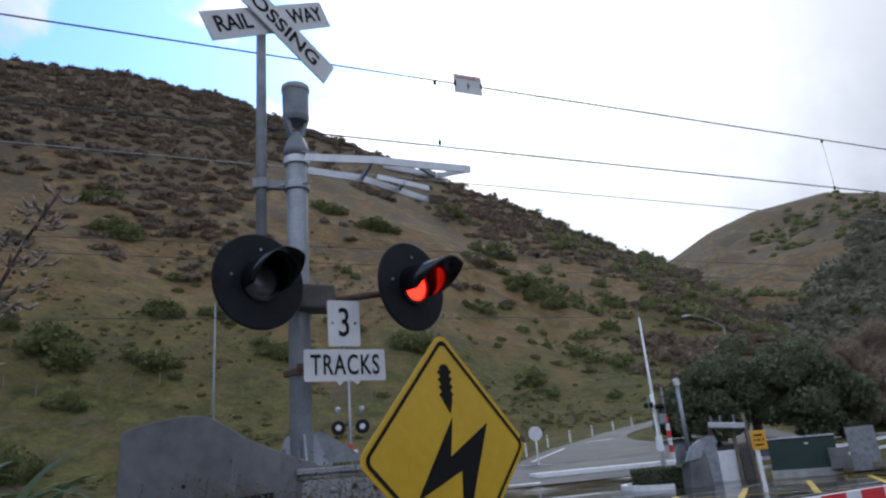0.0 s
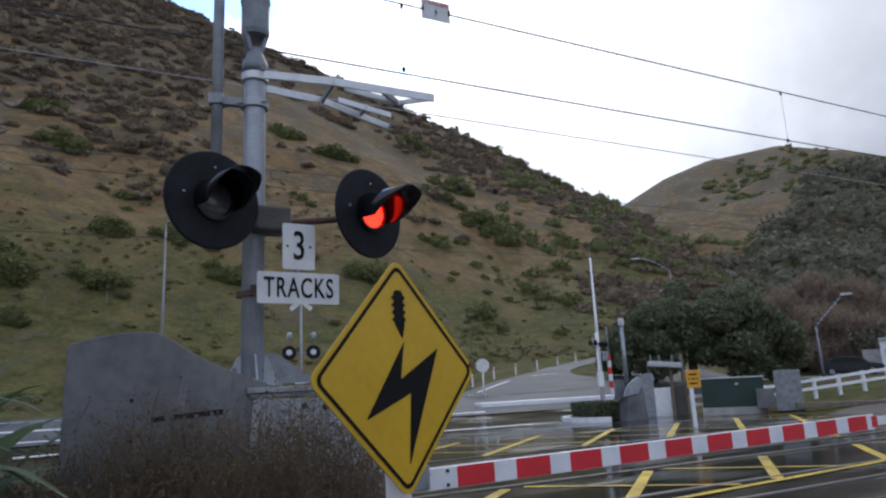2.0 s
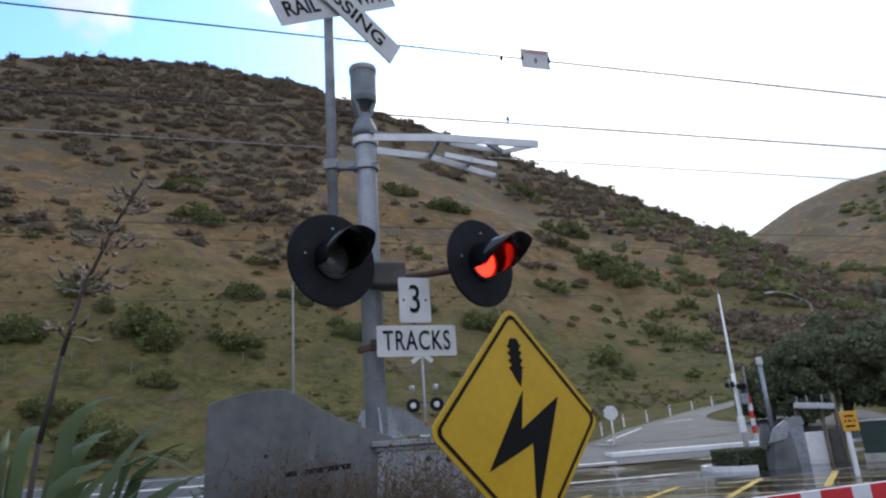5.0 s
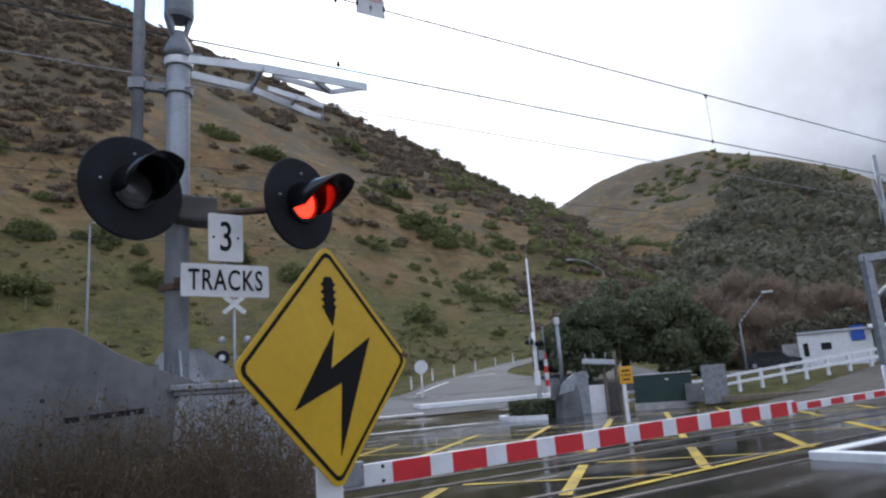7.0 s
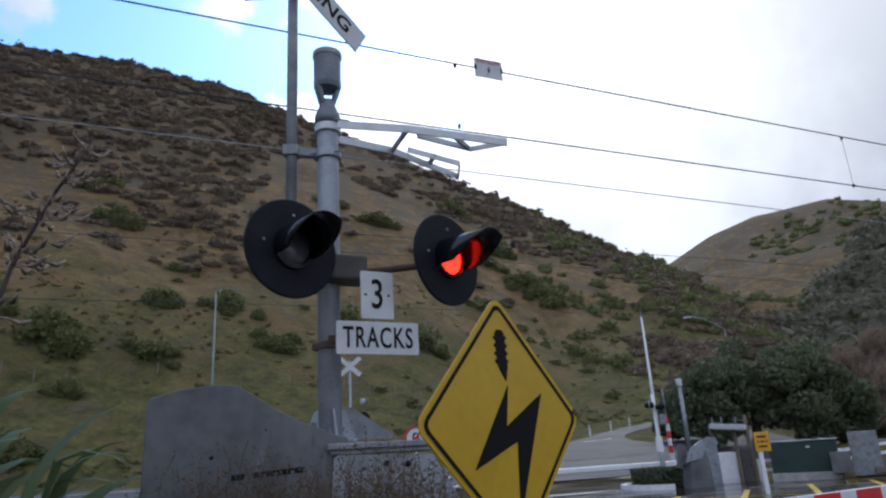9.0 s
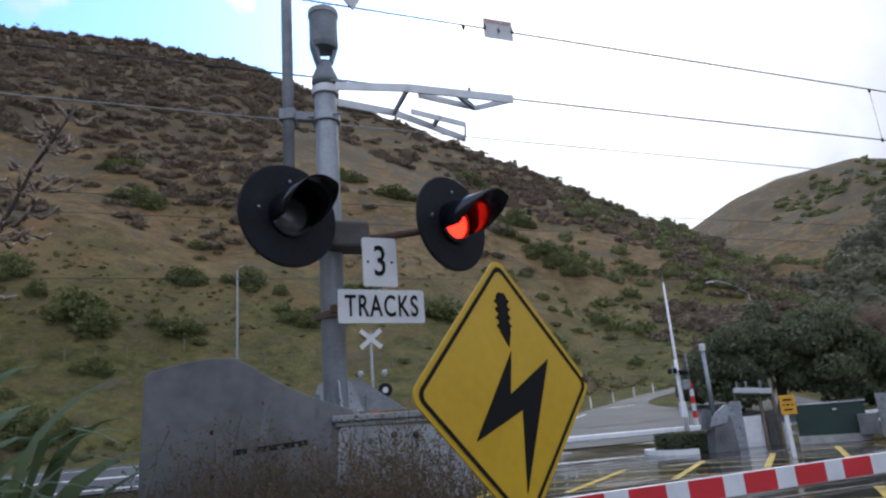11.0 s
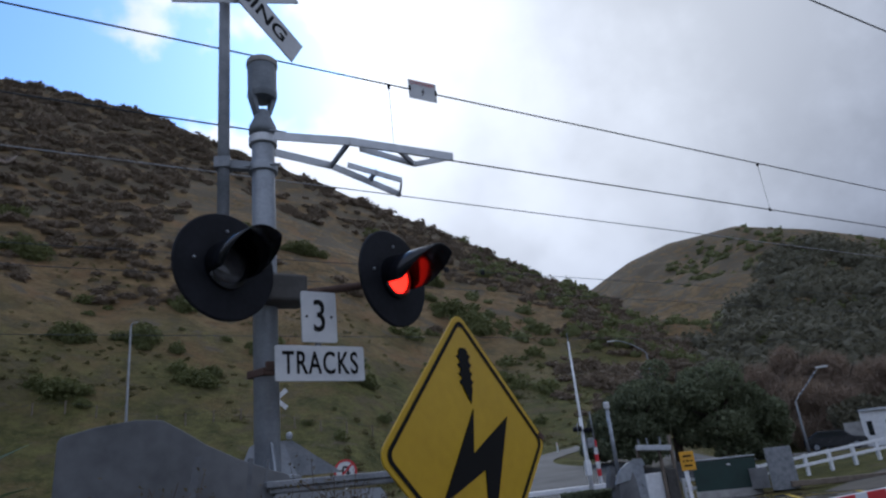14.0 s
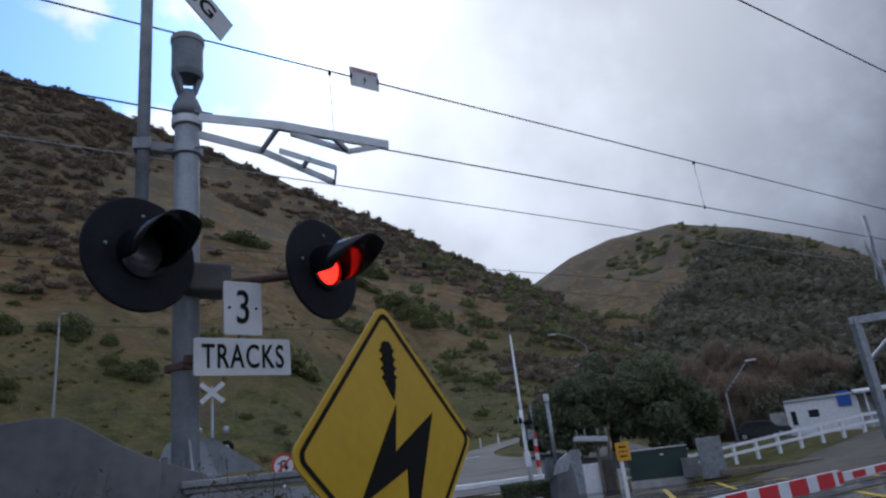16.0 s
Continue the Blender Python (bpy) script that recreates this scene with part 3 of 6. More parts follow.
def near_signal():
    s = thing("crossing_signal", MAST, "grey steel level crossing signal mast with two hooded red lamps", "railway signal")
    x, y = MAST.x, MAST.y
    part("mast", lathe([(0.073, 0.0), (0.073, 3.86), (0.07, 3.88)], Matrix.Translation((x, y, 0)), 28), M["galv"], s, smooth=True)
    part("foot_plate", boxes(((0.34, 0.30, 0.02), (x, y, 1.78)), bevel=0.004), M["galv"], s)
    for k in range(4):                                   # stiffening ribs at the foot
        m = pose(x, y, 1.79, 0, 0, 24.3 + 90 * k)
        part("rib", slab([(0.07, 0), (0.17, 0), (0.10, 0.17), (0.07, 0.19)], 0.012, m), M["galv"], s)
    part("rib", slab([(-0.27, 0), (0.40, 0), (0.10, 0.20), (-0.09, 0.20)], 0.014, pose(x + 0.03, y + 0.07, 1.79, 0, 0, 24.3)), M["galv_dull"], s, "wide triangular foot plate")
    for z in (3.70, 3.90):
        part("band", lathe([(0.086, z - 0.03), (0.092, z - 0.026), (0.092, z + 0.026), (0.086, z + 0.03)], Matrix.Translation((x, y, 0)), 28), M["galv"] if z < 3.8 else M["alu"], s, smooth=False)
    for a, b in (((x - 0.12, y - 0.06, 3.7), (x + 0.12, y - 0.07, 3.7)), ((x + 0.06, y - 0.1, 3.93), (x + 0.16, y - 0.06, 3.93))):
        part("band_bolt", rods((a, b, 0.008), seg=8), M["galv"], s)
    bell = part("bell_neck", lathe([(0.088, 3.94), (0.092, 3.98), (0.088, 4.01), (0.05, 4.10), (0.045, 4.13)], Matrix.Translation((x, y, 0)), 28), M["bell"], s, "grey cone under the bell", smooth=True)
    for dx in (-1, 1):
        part("yoke", slab([(dx * 0.03, 4.10), (dx * 0.05, 4.10), (dx * 0.092, 4.24), (dx * 0.092, 4.29), (dx * 0.06, 4.27)], 0.07, pose(x, y, 0, 0, 0, 30)), M["bell"], s)
    part("bell", lathe([(0.02, 4.22), (0.085, 4.225), (0.096, 4.26), (0.098, 4.475), (0.094, 4.48)], Matrix.Translation((x, y, 0)), 32), M["bell"], s, "grey cylindrical warning bell", smooth=False)
    part("bell_cap", lathe([(0.104, 4.475), (0.106, 4.49), (0.104, 4.515), (0.08, 4.53), (0.02, 4.535)], Matrix.Translation((x, y, 0)), 32), M["concrete"], s, "pale weathered cap of the bell")
    # slim pole for the crossed boards
    px, py = -1.225, 4.72
    part("board_pole", lathe([(0.037, 2.72), (0.037, 5.15), (0.03, 5.16)], Matrix.Translation((px, py, 0)), 20), M["galv_dull"], s, smooth=True)
    for z in (3.71, 2.80):
        part("pole_clamp", boxes(((0.22, 0.05, 0.06), pose((px + x) / 2, (py + y) / 2, z, 0, 0, 19)), ((0.10, 0.10, 0.075), (px, py, z)), bevel=0.004), M["galv_dull"], s, "dark clamp between mast and pole")
    c = (-1.143, 4.68, 5.055)
    for name, spin, off, words in (("crossed_board", -30, 0.0, ("RAIL", "WAY")), ("crossed_board", 30, -0.03, ("CRO", "SSING"))):
        m = facing(*c, FACE, 0, spin) @ Matrix.Translation((0, off, 0))
        b = part(name, slab([(-0.60, -0.108), (0.60, -0.108), (0.60, 0.108), (-0.60, 0.108)], 0.012, m), M["sign_white"], s, "white board with black lettering, one of a cross")
        if words[0] == "RAIL":
            lettering("lettering", "RAIL", 0.165, m @ Matrix.Translation((-0.36, -0.008, 0)), M["ink"], b, wide=1.0, heavy=0.003)
            lettering("lettering", "WAY", 0.165, m @ Matrix.Translation((0.37, -0.008, 0)), M["ink"], b, wide=0.95, heavy=0.003)
        else:
            lettering("lettering", "CROSSING", 0.165, m @ Matrix.Translation((0.0, -0.008, 0)), M["ink"], b, wide=1.18, heavy=0.003)
    # lamps on their arms
    left, right = (-1.12, 4.31, 2.88), (-0.21, 4.71, 2.87)
    part("lamp_arm", rods(((x, y, 2.83), (right[0] - 0.1, right[1] + 0.02, right[2] - 0.02), 0.024), ((x + 0.06, y - 0.02, 2.83), (x + 0.36, y + 0.02, 2.83), 0.036)), M["rust"], s, "dark rusty lamp arm")
    part("arm_knuckle", boxes(((0.07, 0.09, 0.09), (right[0] - 0.12, right[1] + 0.03, right[2] - 0.02)), bevel=0.012), M["galv_dull"], s)
    part("lamp_arm", rods(((x, y, 2.83), (left[0], left[1] + 0.12, left[2]), 0.024)), M["galv_dull"], s)
    part("junction_box", boxes(((0.24, 0.2, 0.17), pose(x + 0.12, y - 0.05, 2.85, 0, 0, 24)), bevel=0.02), M["junction"], s, "dark grey junction box on the mast")
    lamp_unit(s, left, 43, False)
    lamp_unit(s, right, 49, True)
    # the number and the word plates
    t = board_sign(s, facing(-0.655, 4.592, 2.366, PLATES), 0.532, 0.198, "TRACKS", 0.178, "word_plate", 0.63, "white plate with the black word TRACKS", 0.002, 1.14)
    n = board_sign(s, facing(-0.656, 4.591, 2.634, PLATES), 0.213, 0.298, "3", 0.262, "number_plate", 0.70, "white plate with a black numeral 3", 0.002)
    for dx in (-0.075, 0.075):
        part("rivet", lathe([(0.008, 0), (0.006, 0.006)], facing(-0.656, 4.591, 2.634, PLATES) @ Matrix.Translation((dx, -0.006, 0)) @ pose(0, 0, 0, 90), 8), M["ink"], n)
    part("plate_bracket", boxes(((0.30, 0.03, 0.05), facing(-0.80, 4.60, 2.375, PLATES) @ Matrix.Translation((0, 0.05, 0))), ((0.160, 0.160, 0.045), pose(x, y, 2.37, 0, 0, 48)), bevel=0.006), M["rust"], s, "rusty clamp bracket")
    part("plate_bracket", boxes(((0.03, 0.02, 0.46), facing(-0.655, 4.591, 2.50, PLATES) @ Matrix.Translation((0.0, 0.03, 0)))), M["galv_dull"], s)
    # two flat arms that branch off the head of the mast
    front = [Vector(p) for p in ((-0.90, 4.68, 3.875), (-0.42, 4.665, 3.80), (0.27, 4.895, 3.765))]
    rear = [Vector(p) for p in ((-0.93, 4.88, 3.865), (-0.575, 5.24, 3.925), (-0.07, 5.73, 3.885))]

    def bar(a, b, w=0.058, h=0.012):
        d = b - a
        m = Matrix.Translation((a + b) / 2) @ d.to_track_quat('X', 'Z').to_matrix().to_4x4()
        return boxes(((d.length, h, w), m), bevel=0.003)
    for a, b, w in ((front[0], front[1], 0.058), (front[1], front[2], 0.060), (rear[0], rear[1], 0.058), (rear[1], rear[2], 0.056),
                    (Vector((-0.36, 4.72, 3.775)), Vector((0.02, 5.06, 3.81)), 0.045), (Vector((0.02, 5.06, 3.81)), front[2], 0.04),
                    (Vector((-0.46, 5.30, 3.955)), Vector((-0.06, 5.50, 3.90)), 0.045), (Vector((-0.06, 5.50, 3.90)), rear[2], 0.04)):
        part("bracket_arm", bar(a, b, w), M["alu"], s, "pale flat bracket arm")
    for a, b in ((front[1], rear[1]), (Vector((-0.10, 4.79, 3.78)), Vector((0.0, 5.04, 3.81))), (Vector((-0.30, 5.48, 3.91)), Vector((-0.25, 5.40, 3.94)))):
        part("bracket_link", bar(a, b, 0.04, 0.02), M["galv_dull"], s, "dark link between the arms")
    return s


def warning_diamond():
    s = thing("warning_sign", (-0.02, 3.08, 0), "yellow diamond warning sign with a black bolt, on a white post", "road sign")
    m = facing(-0.001, 3.09, 1.735, 47.1, 0, -1.9)
    h = 0.478
    out = rounded([(0, -h), (h, 0), (0, h), (-h, 0)], 0.05, 6)
    p = part("sign_plate", slab(out, 0.006, m), M["sign_yellow"], s, "yellow diamond plate with worn edges")
    ring_o = rounded([(0, -h + 0.026), (h - 0.026, 0), (0, h - 0.026), (-h + 0.026, 0)], 0.035, 6)
    ring_i = rounded([(0, -h + 0.048), (h - 0.048, 0), (0, h - 0.048), (-h + 0.048, 0)], 0.028, 6)
    bm = bmesh.new()
    a = [bm.verts.new(m @ Vector((x, -0.005, z))) for x, z in ring_o]
    b = [bm.verts.new(m @ Vector((x, -0.005, z))) for x, z in ring_i]
    n = len(a)
    for k in range(n):
        bm.faces.new((a[k], a[(k + 1) % n], b[(k + 1) % n], b[k]))
    bmesh.ops.recalc_face_normals(bm, faces=bm.faces[:])
    part("border", bm, M["ink"], p, "thin black border")
    bolt = [(0.018, 0.130), (-0.012, -0.018), (0.224, 0.100), (0.016, -0.347), (0.045, -0.073), (-0.206, -0.157)]
    part("bolt_symbol", slab(bolt, 0.003, m @ Matrix.Translation((0.0, -0.0052, 0))), M["ink"], p, "black lightning bolt")
    ins = [(0.016, 0.152), (0.034, 0.205)]
    for k in range(4):
        zz = 0.222 + 0.030 * k
        ins += [(0.030, zz - 0.008), (0.044, zz + 0.004), (0.030, zz + 0.014)]
    ins += [(0.030, 0.332), (0.018, 0.346), (-0.012, 0.346), (-0.024, 0.332)]
    for k in reversed(range(4)):
        zz = 0.222 + 0.030 * k
        ins += [(-0.022, zz + 0.014), (-0.038, zz + 0.004), (-0.022, zz - 0.008)]
    ins += [(-0.020, 0.205)]
    part("insulator_symbol", slab(ins, 0.003, m @ Matrix.Translation((-0.004, -0.0052, -0.004))), M["ink"], p, "black ribbed insulator symbol")
    part("edge_chip", boxes(((0.035, 0.004, 0.02), m @ Matrix.Translation((0.45, -0.005, 0.02)) @ pose(0, 0, 0, 0, 35, 0))), M["rust"], p, "rusty chip at the corner")
    part("post", boxes(((0.10, 0.10, 1.75), (-0.03, 3.18, 0.875)), bevel=0.008), M["white_paint"], s, "white painted square post")
    part("stiffener", boxes(((0.50, 0.02, 0.03), m @ Matrix.Translation((0, 0.015, -0.1))), ((0.50, 0.02, 0.03), m @ Matrix.Translation((0, 0.015, 0.12)))), M["sign_back"], s)
    return s


BOOM_V = 4.56


def boom_gate():
    s = thing("barrier_gate", uv(1.3, BOOM_V), "lowered level crossing barrier with red and white stripes", "barrier")
    ax = lambda u, z, dv=0.0: pose(*uv(u, BOOM_V + dv, z), 0, 0, 24.3)
    z = 1.115
    # grey counterweight plate behind the pivot
    outline = rounded([(0.02, 1.30), (0.45, 1.25), (1.10, 1.42), (1.12, 1.79), (1.02, 1.82), (0.85, 1.887), (0.70, 1.962), (0.58, 2.04), (0.48, 2.098), (0.36, 2.104), (0.18, 2.076), (0.03, 2.035)], 0.035, 4)
    m = pose(*uv(0, BOOM_V - 0.03, 0), 0, 0, 24.3)
    p = part("counterweight_plate", slab(outline, 0.05, m, 0.004), M["plate_grey"], s, "large grey steel counterweight plate")
    for u0, w in ((0.50, 0.07), (0.715, 0.27)):
        part("slot", boxes(((w, 0.056, 0.030), m @ Matrix.Translation((u0, 0, 1.612 + 0.06 * (u0 - 0.5))) @ pose(0, 0, 0, 0, -3.5, 0))), M["black"], p)
    for u0 in (0.64, 0.70, 0.79):
        part("slot_lug", boxes(((0.018, 0.060, 0.016), m @ Matrix.Translation((u0, 0, 1.606 + 0.06 * (u0 - 0.5))))), M["plate_grey"], p)
    # three paler leaning strips, slightly proud of the plate
    for u0, w, lean in ((0.63, 0.035, 8), (0.90, 0.022, 6), (0.98, 0.014, 9)):
        part("pale_streak", boxes(((w, 0.054, 0.30), m @ Matrix.Translation((u0, 0, 1.765 - 0.1 * (u0 - 0.6))) @ pose(0, 0, 0, 0, lean, 0))), M["pale_streak"], p, "pale leaning streak")
    for u0, z0 in ((0.36, 1.72), (0.36, 1.5)):
        part("bolt_hole", lathe([(0.012, 0), (0.012, 0.03)], m @ Matrix.Translation((u0, -0.001, z0)) @ pose(0, 0, 0, 90), 10), M["black"], p)
    # mechanism housing with its bolted cheek plate
    part("housing", boxes(((0.62, 0.42, 1.50), ax(1.35, 0.645, 0.16)), bevel=0.02), M["plate_grey"], s, "grey mechanism housing")
    part("housing_lid", boxes(((0.80, 0.50, 0.035), ax(1.38, 1.745, 0.15)), ((0.76, 0.46, 0.03), ax(1.38, 1.715, 0.15)), bevel=0.006), M["galv_dull"], s, "flat grey lid")
    cheek = [(0.98, 1.10), (1.55, 1.05), (1.80, 1.12), (1.78, 1.42), (1.62, 1.68), (1.02, 1.70)]
    cm = pose(*uv(0, BOOM_V - 0.07, 0), 0, 0, 24.3)
    c = part("cheek_plate", slab(rounded(cheek, 0.03, 3), 0.02, cm), M["galv"], s, "bolted steel cheek plate")
    for u0, z0, r in ((1.2, 1.63, 0.022), (1.33, 1.64, 0.018), (1.46, 1.63, 0.02), (1.16, 1.52, 0.03), (1.36, 1.53, 0.045), (1.54, 1.52, 0.024), (1.62, 1.40, 0.026), (1.25, 1.36, 0.03), (1.48, 1.33, 0.036), (1.66, 1.24, 0.026), (1.1, 1.3, 0.02)):
        part("bolt", lathe([(r, -0.008), (r, 0.012), (r * 0.6, 0.016), (r * 0.55, 0.03)], cm @ Matrix.Translation((u0, -0.01, z0)) @ pose(0, 0, 0, 90), 6), M["galv"] if r > 0.021 else M["black"], c)
    part("arm_root", boxes(((0.62, 0.05, 0.15), ax(1.85, 1.14, -0.06)), bevel=0.005), M["galv_dull"], s)
    # the arm, which rises slightly towards its tip
    def on_arm(u, dv=0.0, dz=0.0):
        return pose(*uv(u, BOOM_V - 0.03 + dv, z + 0.0135 * (u - 2.0)), 0, -0.77, 24.3) @ Matrix.Translation((0, 0, dz))
    b = part("arm", boxes(((5.19, 0.035, 0.142), on_arm(4.465)), bevel=0.004), M["boom_white"], s, "white barrier arm")
    tip = part("arm_tip", boxes(((2.31, 0.03, 0.084), on_arm(8.215)), bevel=0.004), M["boom_white"], s, "slimmer outer end of the arm")
    part("splice", boxes(((0.09, 0.044, 0.11), on_arm(7.06)), bevel=0.004), M["red"], s)
    for k in range(10):
        part("red_stripe", boxes(((0.29, 0.040, 0.134), on_arm(2.385 + 0.473 * k + 0.145))), M["red"], b)
    for k in range(5):
        part("red_stripe", boxes(((0.26, 0.035, 0.064), on_arm(7.30 + 0.462 * k + 0.13))), M["red"], tip)
    for du, dz in ((1.95, 0.045), (1.95, -0.045), (2.31, 0.045), (2.31, -0.045)):
        part("arm_bolt", lathe([(0.011, 0), (0.011, 0.012)], on_arm(du, -0.018, dz) @ pose(0, 0, 0, 90), 8), M["black"], b)
    return s


for whole in (near_signal(), boom_gate()):
    whole.matrix_world = FOOTING @ whole.matrix_world
warning_diamond()


# ---- foliage tools ----
def card_cloud(rng, centres, sizes, up=0.35, aspect=1.6):
    """Small leaf-shaped quads, one round each centre, turned at random."""
    n = len(centres)
    a = rng.normal(size=(n, 3))
    a[:, 2] += up
    a /= np.linalg.norm(a, axis=1)[:, None]
    b = np.cross(a, rng.normal(size=(n, 3)))
    b /= np.linalg.norm(b, axis=1)[:, None]
    s = np.asarray(sizes)[:, None]
    tip, side = a * s * aspect * 0.5, b * s * 0.5
    c = np.asarray(centres)
    v = np.stack([c - tip, c + side, c + tip, c - side], 1).reshape(-1, 3)
    f = np.arange(4 * n).reshape(-1, 4)
    return v, f


def bush_templates(rng, k=6, cards=60, fine=1.0, core=0.93):
    """Lumpy rounded mounds under a coat of small leaf clumps."""
    out = []
    for _ in range(k):
        p1, p2, p3 = rng.uniform(0, 6, 3)
        lump = lambda d: 0.84 + 0.20 * np.sin(d[:, 0] * 3.5 + p1) * np.cos(d[:, 1] * 3 + p2) + 0.10 * np.sin(d[:, 0] * 8 + d[:, 1] * 7 + p3)
        d = rng.normal(size=(cards, 3))
        d[:, 2] = np.abs(d[:, 2]) * 1.25 - 0.35
        d /= np.linalg.norm(d, axis=1)[:, None]
        v, f = card_cloud(rng, d * (lump(d) * rng.uniform(core - 0.03, 1.06, cards))[:, None], rng.uniform(0.07, 0.17, cards) * fine, 0.5, 1.4)
        n = 11
        el, az = np.meshgrid([-0.75, -0.2, 0.3, 0.8, 1.2], np.arange(n) * 2 * np.pi / n, indexing="ij")
        c = np.stack([np.cos(el) * np.cos(az), np.cos(el) * np.sin(az), np.sin(el)], -1).reshape(-1, 3)
        c = np.vstack([c, [[0, 0, 1.0]]])
        c = c * (core * lump(c) * rng.uniform(0.93, 1.07, len(c)))[:, None]
        q = [(i * n + j, i * n + (j + 1) % n, (i + 1) * n + (j + 1) % n, (i + 1) * n + j) for i in range(4) for j in range(n)]
        q += [(4 * n + j, 4 * n + (j + 1) % n, 5 * n) for j in range(n)]
        out.append((np.vstack([v, c]), [tuple(x) for x in f] + [tuple(i + len(v) for i in x) for x in q]))
    return out


def scatter(name, rng, spots, sizes, squash, material, label, category, cards=60, fine=1.0, core=0.93):
    """One sheet of many bushes that follows the land."""
    temps = bush_templates(rng, 6, cards, fine, core)
    ground = ground_height(np.array(spots)[:, 0], np.array(spots)[:, 1])
    vs, fs, base = [], [], 0
    for (x, y), s, q, g in zip(spots, sizes, squash, ground):
        v, f = temps[rng.integers(len(temps))]
        t = rng.uniform(0, 6.283)
        c, sn = math.cos(t), math.sin(t)
        w = np.stack([(v[:, 0] * c - v[:, 1] * sn) * s, (v[:, 0] * sn + v[:, 1] * c) * s, v[:, 2] * s * q], 1)
        w += (x, y, g - 0.10 * s)
        vs.append(w)
        fs += [tuple(i + base for i in face) for face in f]
        base += len(w)
    ob = from_arrays(name, np.vstack(vs), fs, material, smooth=True)
    return tagged(ob, label, category, kind="stuff")


def polar(az, r):
    return r * math.sin(radians(az)), r * math.cos(radians(az))


def grow_hill_scrub():
    rng = np.random.default_rng(4)
    brown, green, far, wood = [], [], [], []
    while len(brown) < 3700:
        az = rng.uniform(-50, 34)
        s = rng.uniform(0.02, 1.0) ** 0.7
        foot = 56 + 19 * float(smooth01((az + 5) / 15))
        top = 235 - 60 * float(smooth01((az - 14) / 20))
        r = foot + s * (top - foot)
        x, y = polar(az, r)
        n = noise.noise(Vector((x * 0.022, y * 0.022, 3.0))) + 0.55 * noise.noise(Vector((x * 0.07, y * 0.07, 9.0)))
        want = -0.05 + 0.75 * max(0, s - 0.42) + (0.34 if az < -16 and s > 0.26 else 0) + (0.5 if az > 2 and s > 0.45 else 0) + (0.16 if az > 17 else 0) + (0.25 if s > 0.93 else 0)
        if n + want < rng.uniform(0.0, 0.5):
            continue
        if s < (0.26 if az < -16 else 0.34) and az < 14:
            if len(green) < 260:
                green.append((x, y, rng.uniform(0.4, 1.5) * (2.0 if rng.random() < 0.16 else 1)))
            continue
        brown.append((x, y, (1.1 + 0.35 * s) * rng.uniform(0.6, 1.9) * (1.6 if rng.random() < 0.15 else 1)))
    while len(far) < 1300:
        az = rng.uniform(8, 56)
        s = rng.uniform(0.02, 0.99)
        x, y = polar(az, 130 + s * 300)
        n = noise.noise(Vector((x * 0.012, y * 0.012, 5.0))) + 0.5 * noise.noise(Vector((x * 0.04, y * 0.04, 2.0)))
        want = 0.35 - 0.75 * max(0, s - 0.5) + (0.1 if az > 26 else 0)
        if n + want < rng.uniform(0.0, 0.55):
            continue
        far.append((x, y, rng.uniform(1.2, 3.6)))
    while len(wood) < 1700:
        az = rng.uniform(26, 58)
        s = rng.uniform(0.0, 0.80)
        lim = 0.30 + 0.45 * float(smooth01((az - 27) / 10)) + 0.1 * noise.noise(Vector((az * 0.5, 0, 0)))
        if s > lim:
            continue
        x, y = polar(az, 128 + s * 300)
        wood.append((x, y, rng.uniform(3.6, 7.5)))
    a = np.array(brown)
    scatter("hill_scrub", rng, a[:, :2], a[:, 2] * 0.95, rng.uniform(0.45, 0.8, len(a)), M["scrub"], "dark brown-green scrub on the dry hillside", "scrub", 130, 2.0, 0.66)
    a = np.array(green)
    scatter("green_scrub", rng, a[:, :2], a[:, 2], rng.uniform(0.65, 1.0, len(a)), M["scrub_green"], "small green bushes on the lower hillside", "scrub", 150, 1.9, 0.6)
    # each large bush is a loose group of mounds, lower towards its edge
    lobes = []
    for az, r, size in ((-31.4, 78, 4.3), (-23.5, 88, 3.1), (-24.3, 76, 3.0), (-18.3, 90, 3.4), (-14.4, 82, 3.2), (-33.3, 61, 3.0), (-2.9, 88, 3.8), (-29.7, 70, 1.8), (-36, 86, 3.0), (-39, 78, 2.8), (-26.9, 115, 4.2), (-28.7, 131, 3.9), (-10, 145, 4.0), (-6, 138, 4.4), (2.7, 147, 5.2), (6.3, 139, 5.0), (8.5, 135, 4.6), (0.2, 195, 6.0), (4.4, 165, 5.6), (-8.5, 92, 2.6), (-37, 66, 2.4)):
        x, y = polar(az, r)
        for k in range(7):
            q = rng.uniform(0.2, 1.0) if k else 0.0
            w = rng.uniform(0, 6.283)
            lobes.append((x + size * 1.15 * q * math.cos(w), y + size * 0.8 * q * math.sin(w), size * (0.78 - 0.42 * q) * rng.uniform(0.85, 1.15)))
    a = np.array(lobes)
    scatter("hillside_bushes", rng, a[:, :2], a[:, 2], rng.uniform(0.7, 1.0, len(a)), M["scrub_green"], "large loose green bushes on the lower hillside", "bush", 520, 1.2, 0.66)
    a = np.array(far)
    scatter("far_scrub", rng, a[:, :2], a[:, 2], rng.uniform(0.6, 0.95, len(a)), M["scrub_green"], "olive scrub on the far hill", "scrub", 70, 1.8, 0.8)
    a = np.array(wood)
    scatter("far_wood", rng, a[:, :2], a[:, 2], rng.uniform(0.5, 0.85, len(a)), M["pine"], "dark wood on the lower far hill", "wood", 130, 1.5, 0.82)


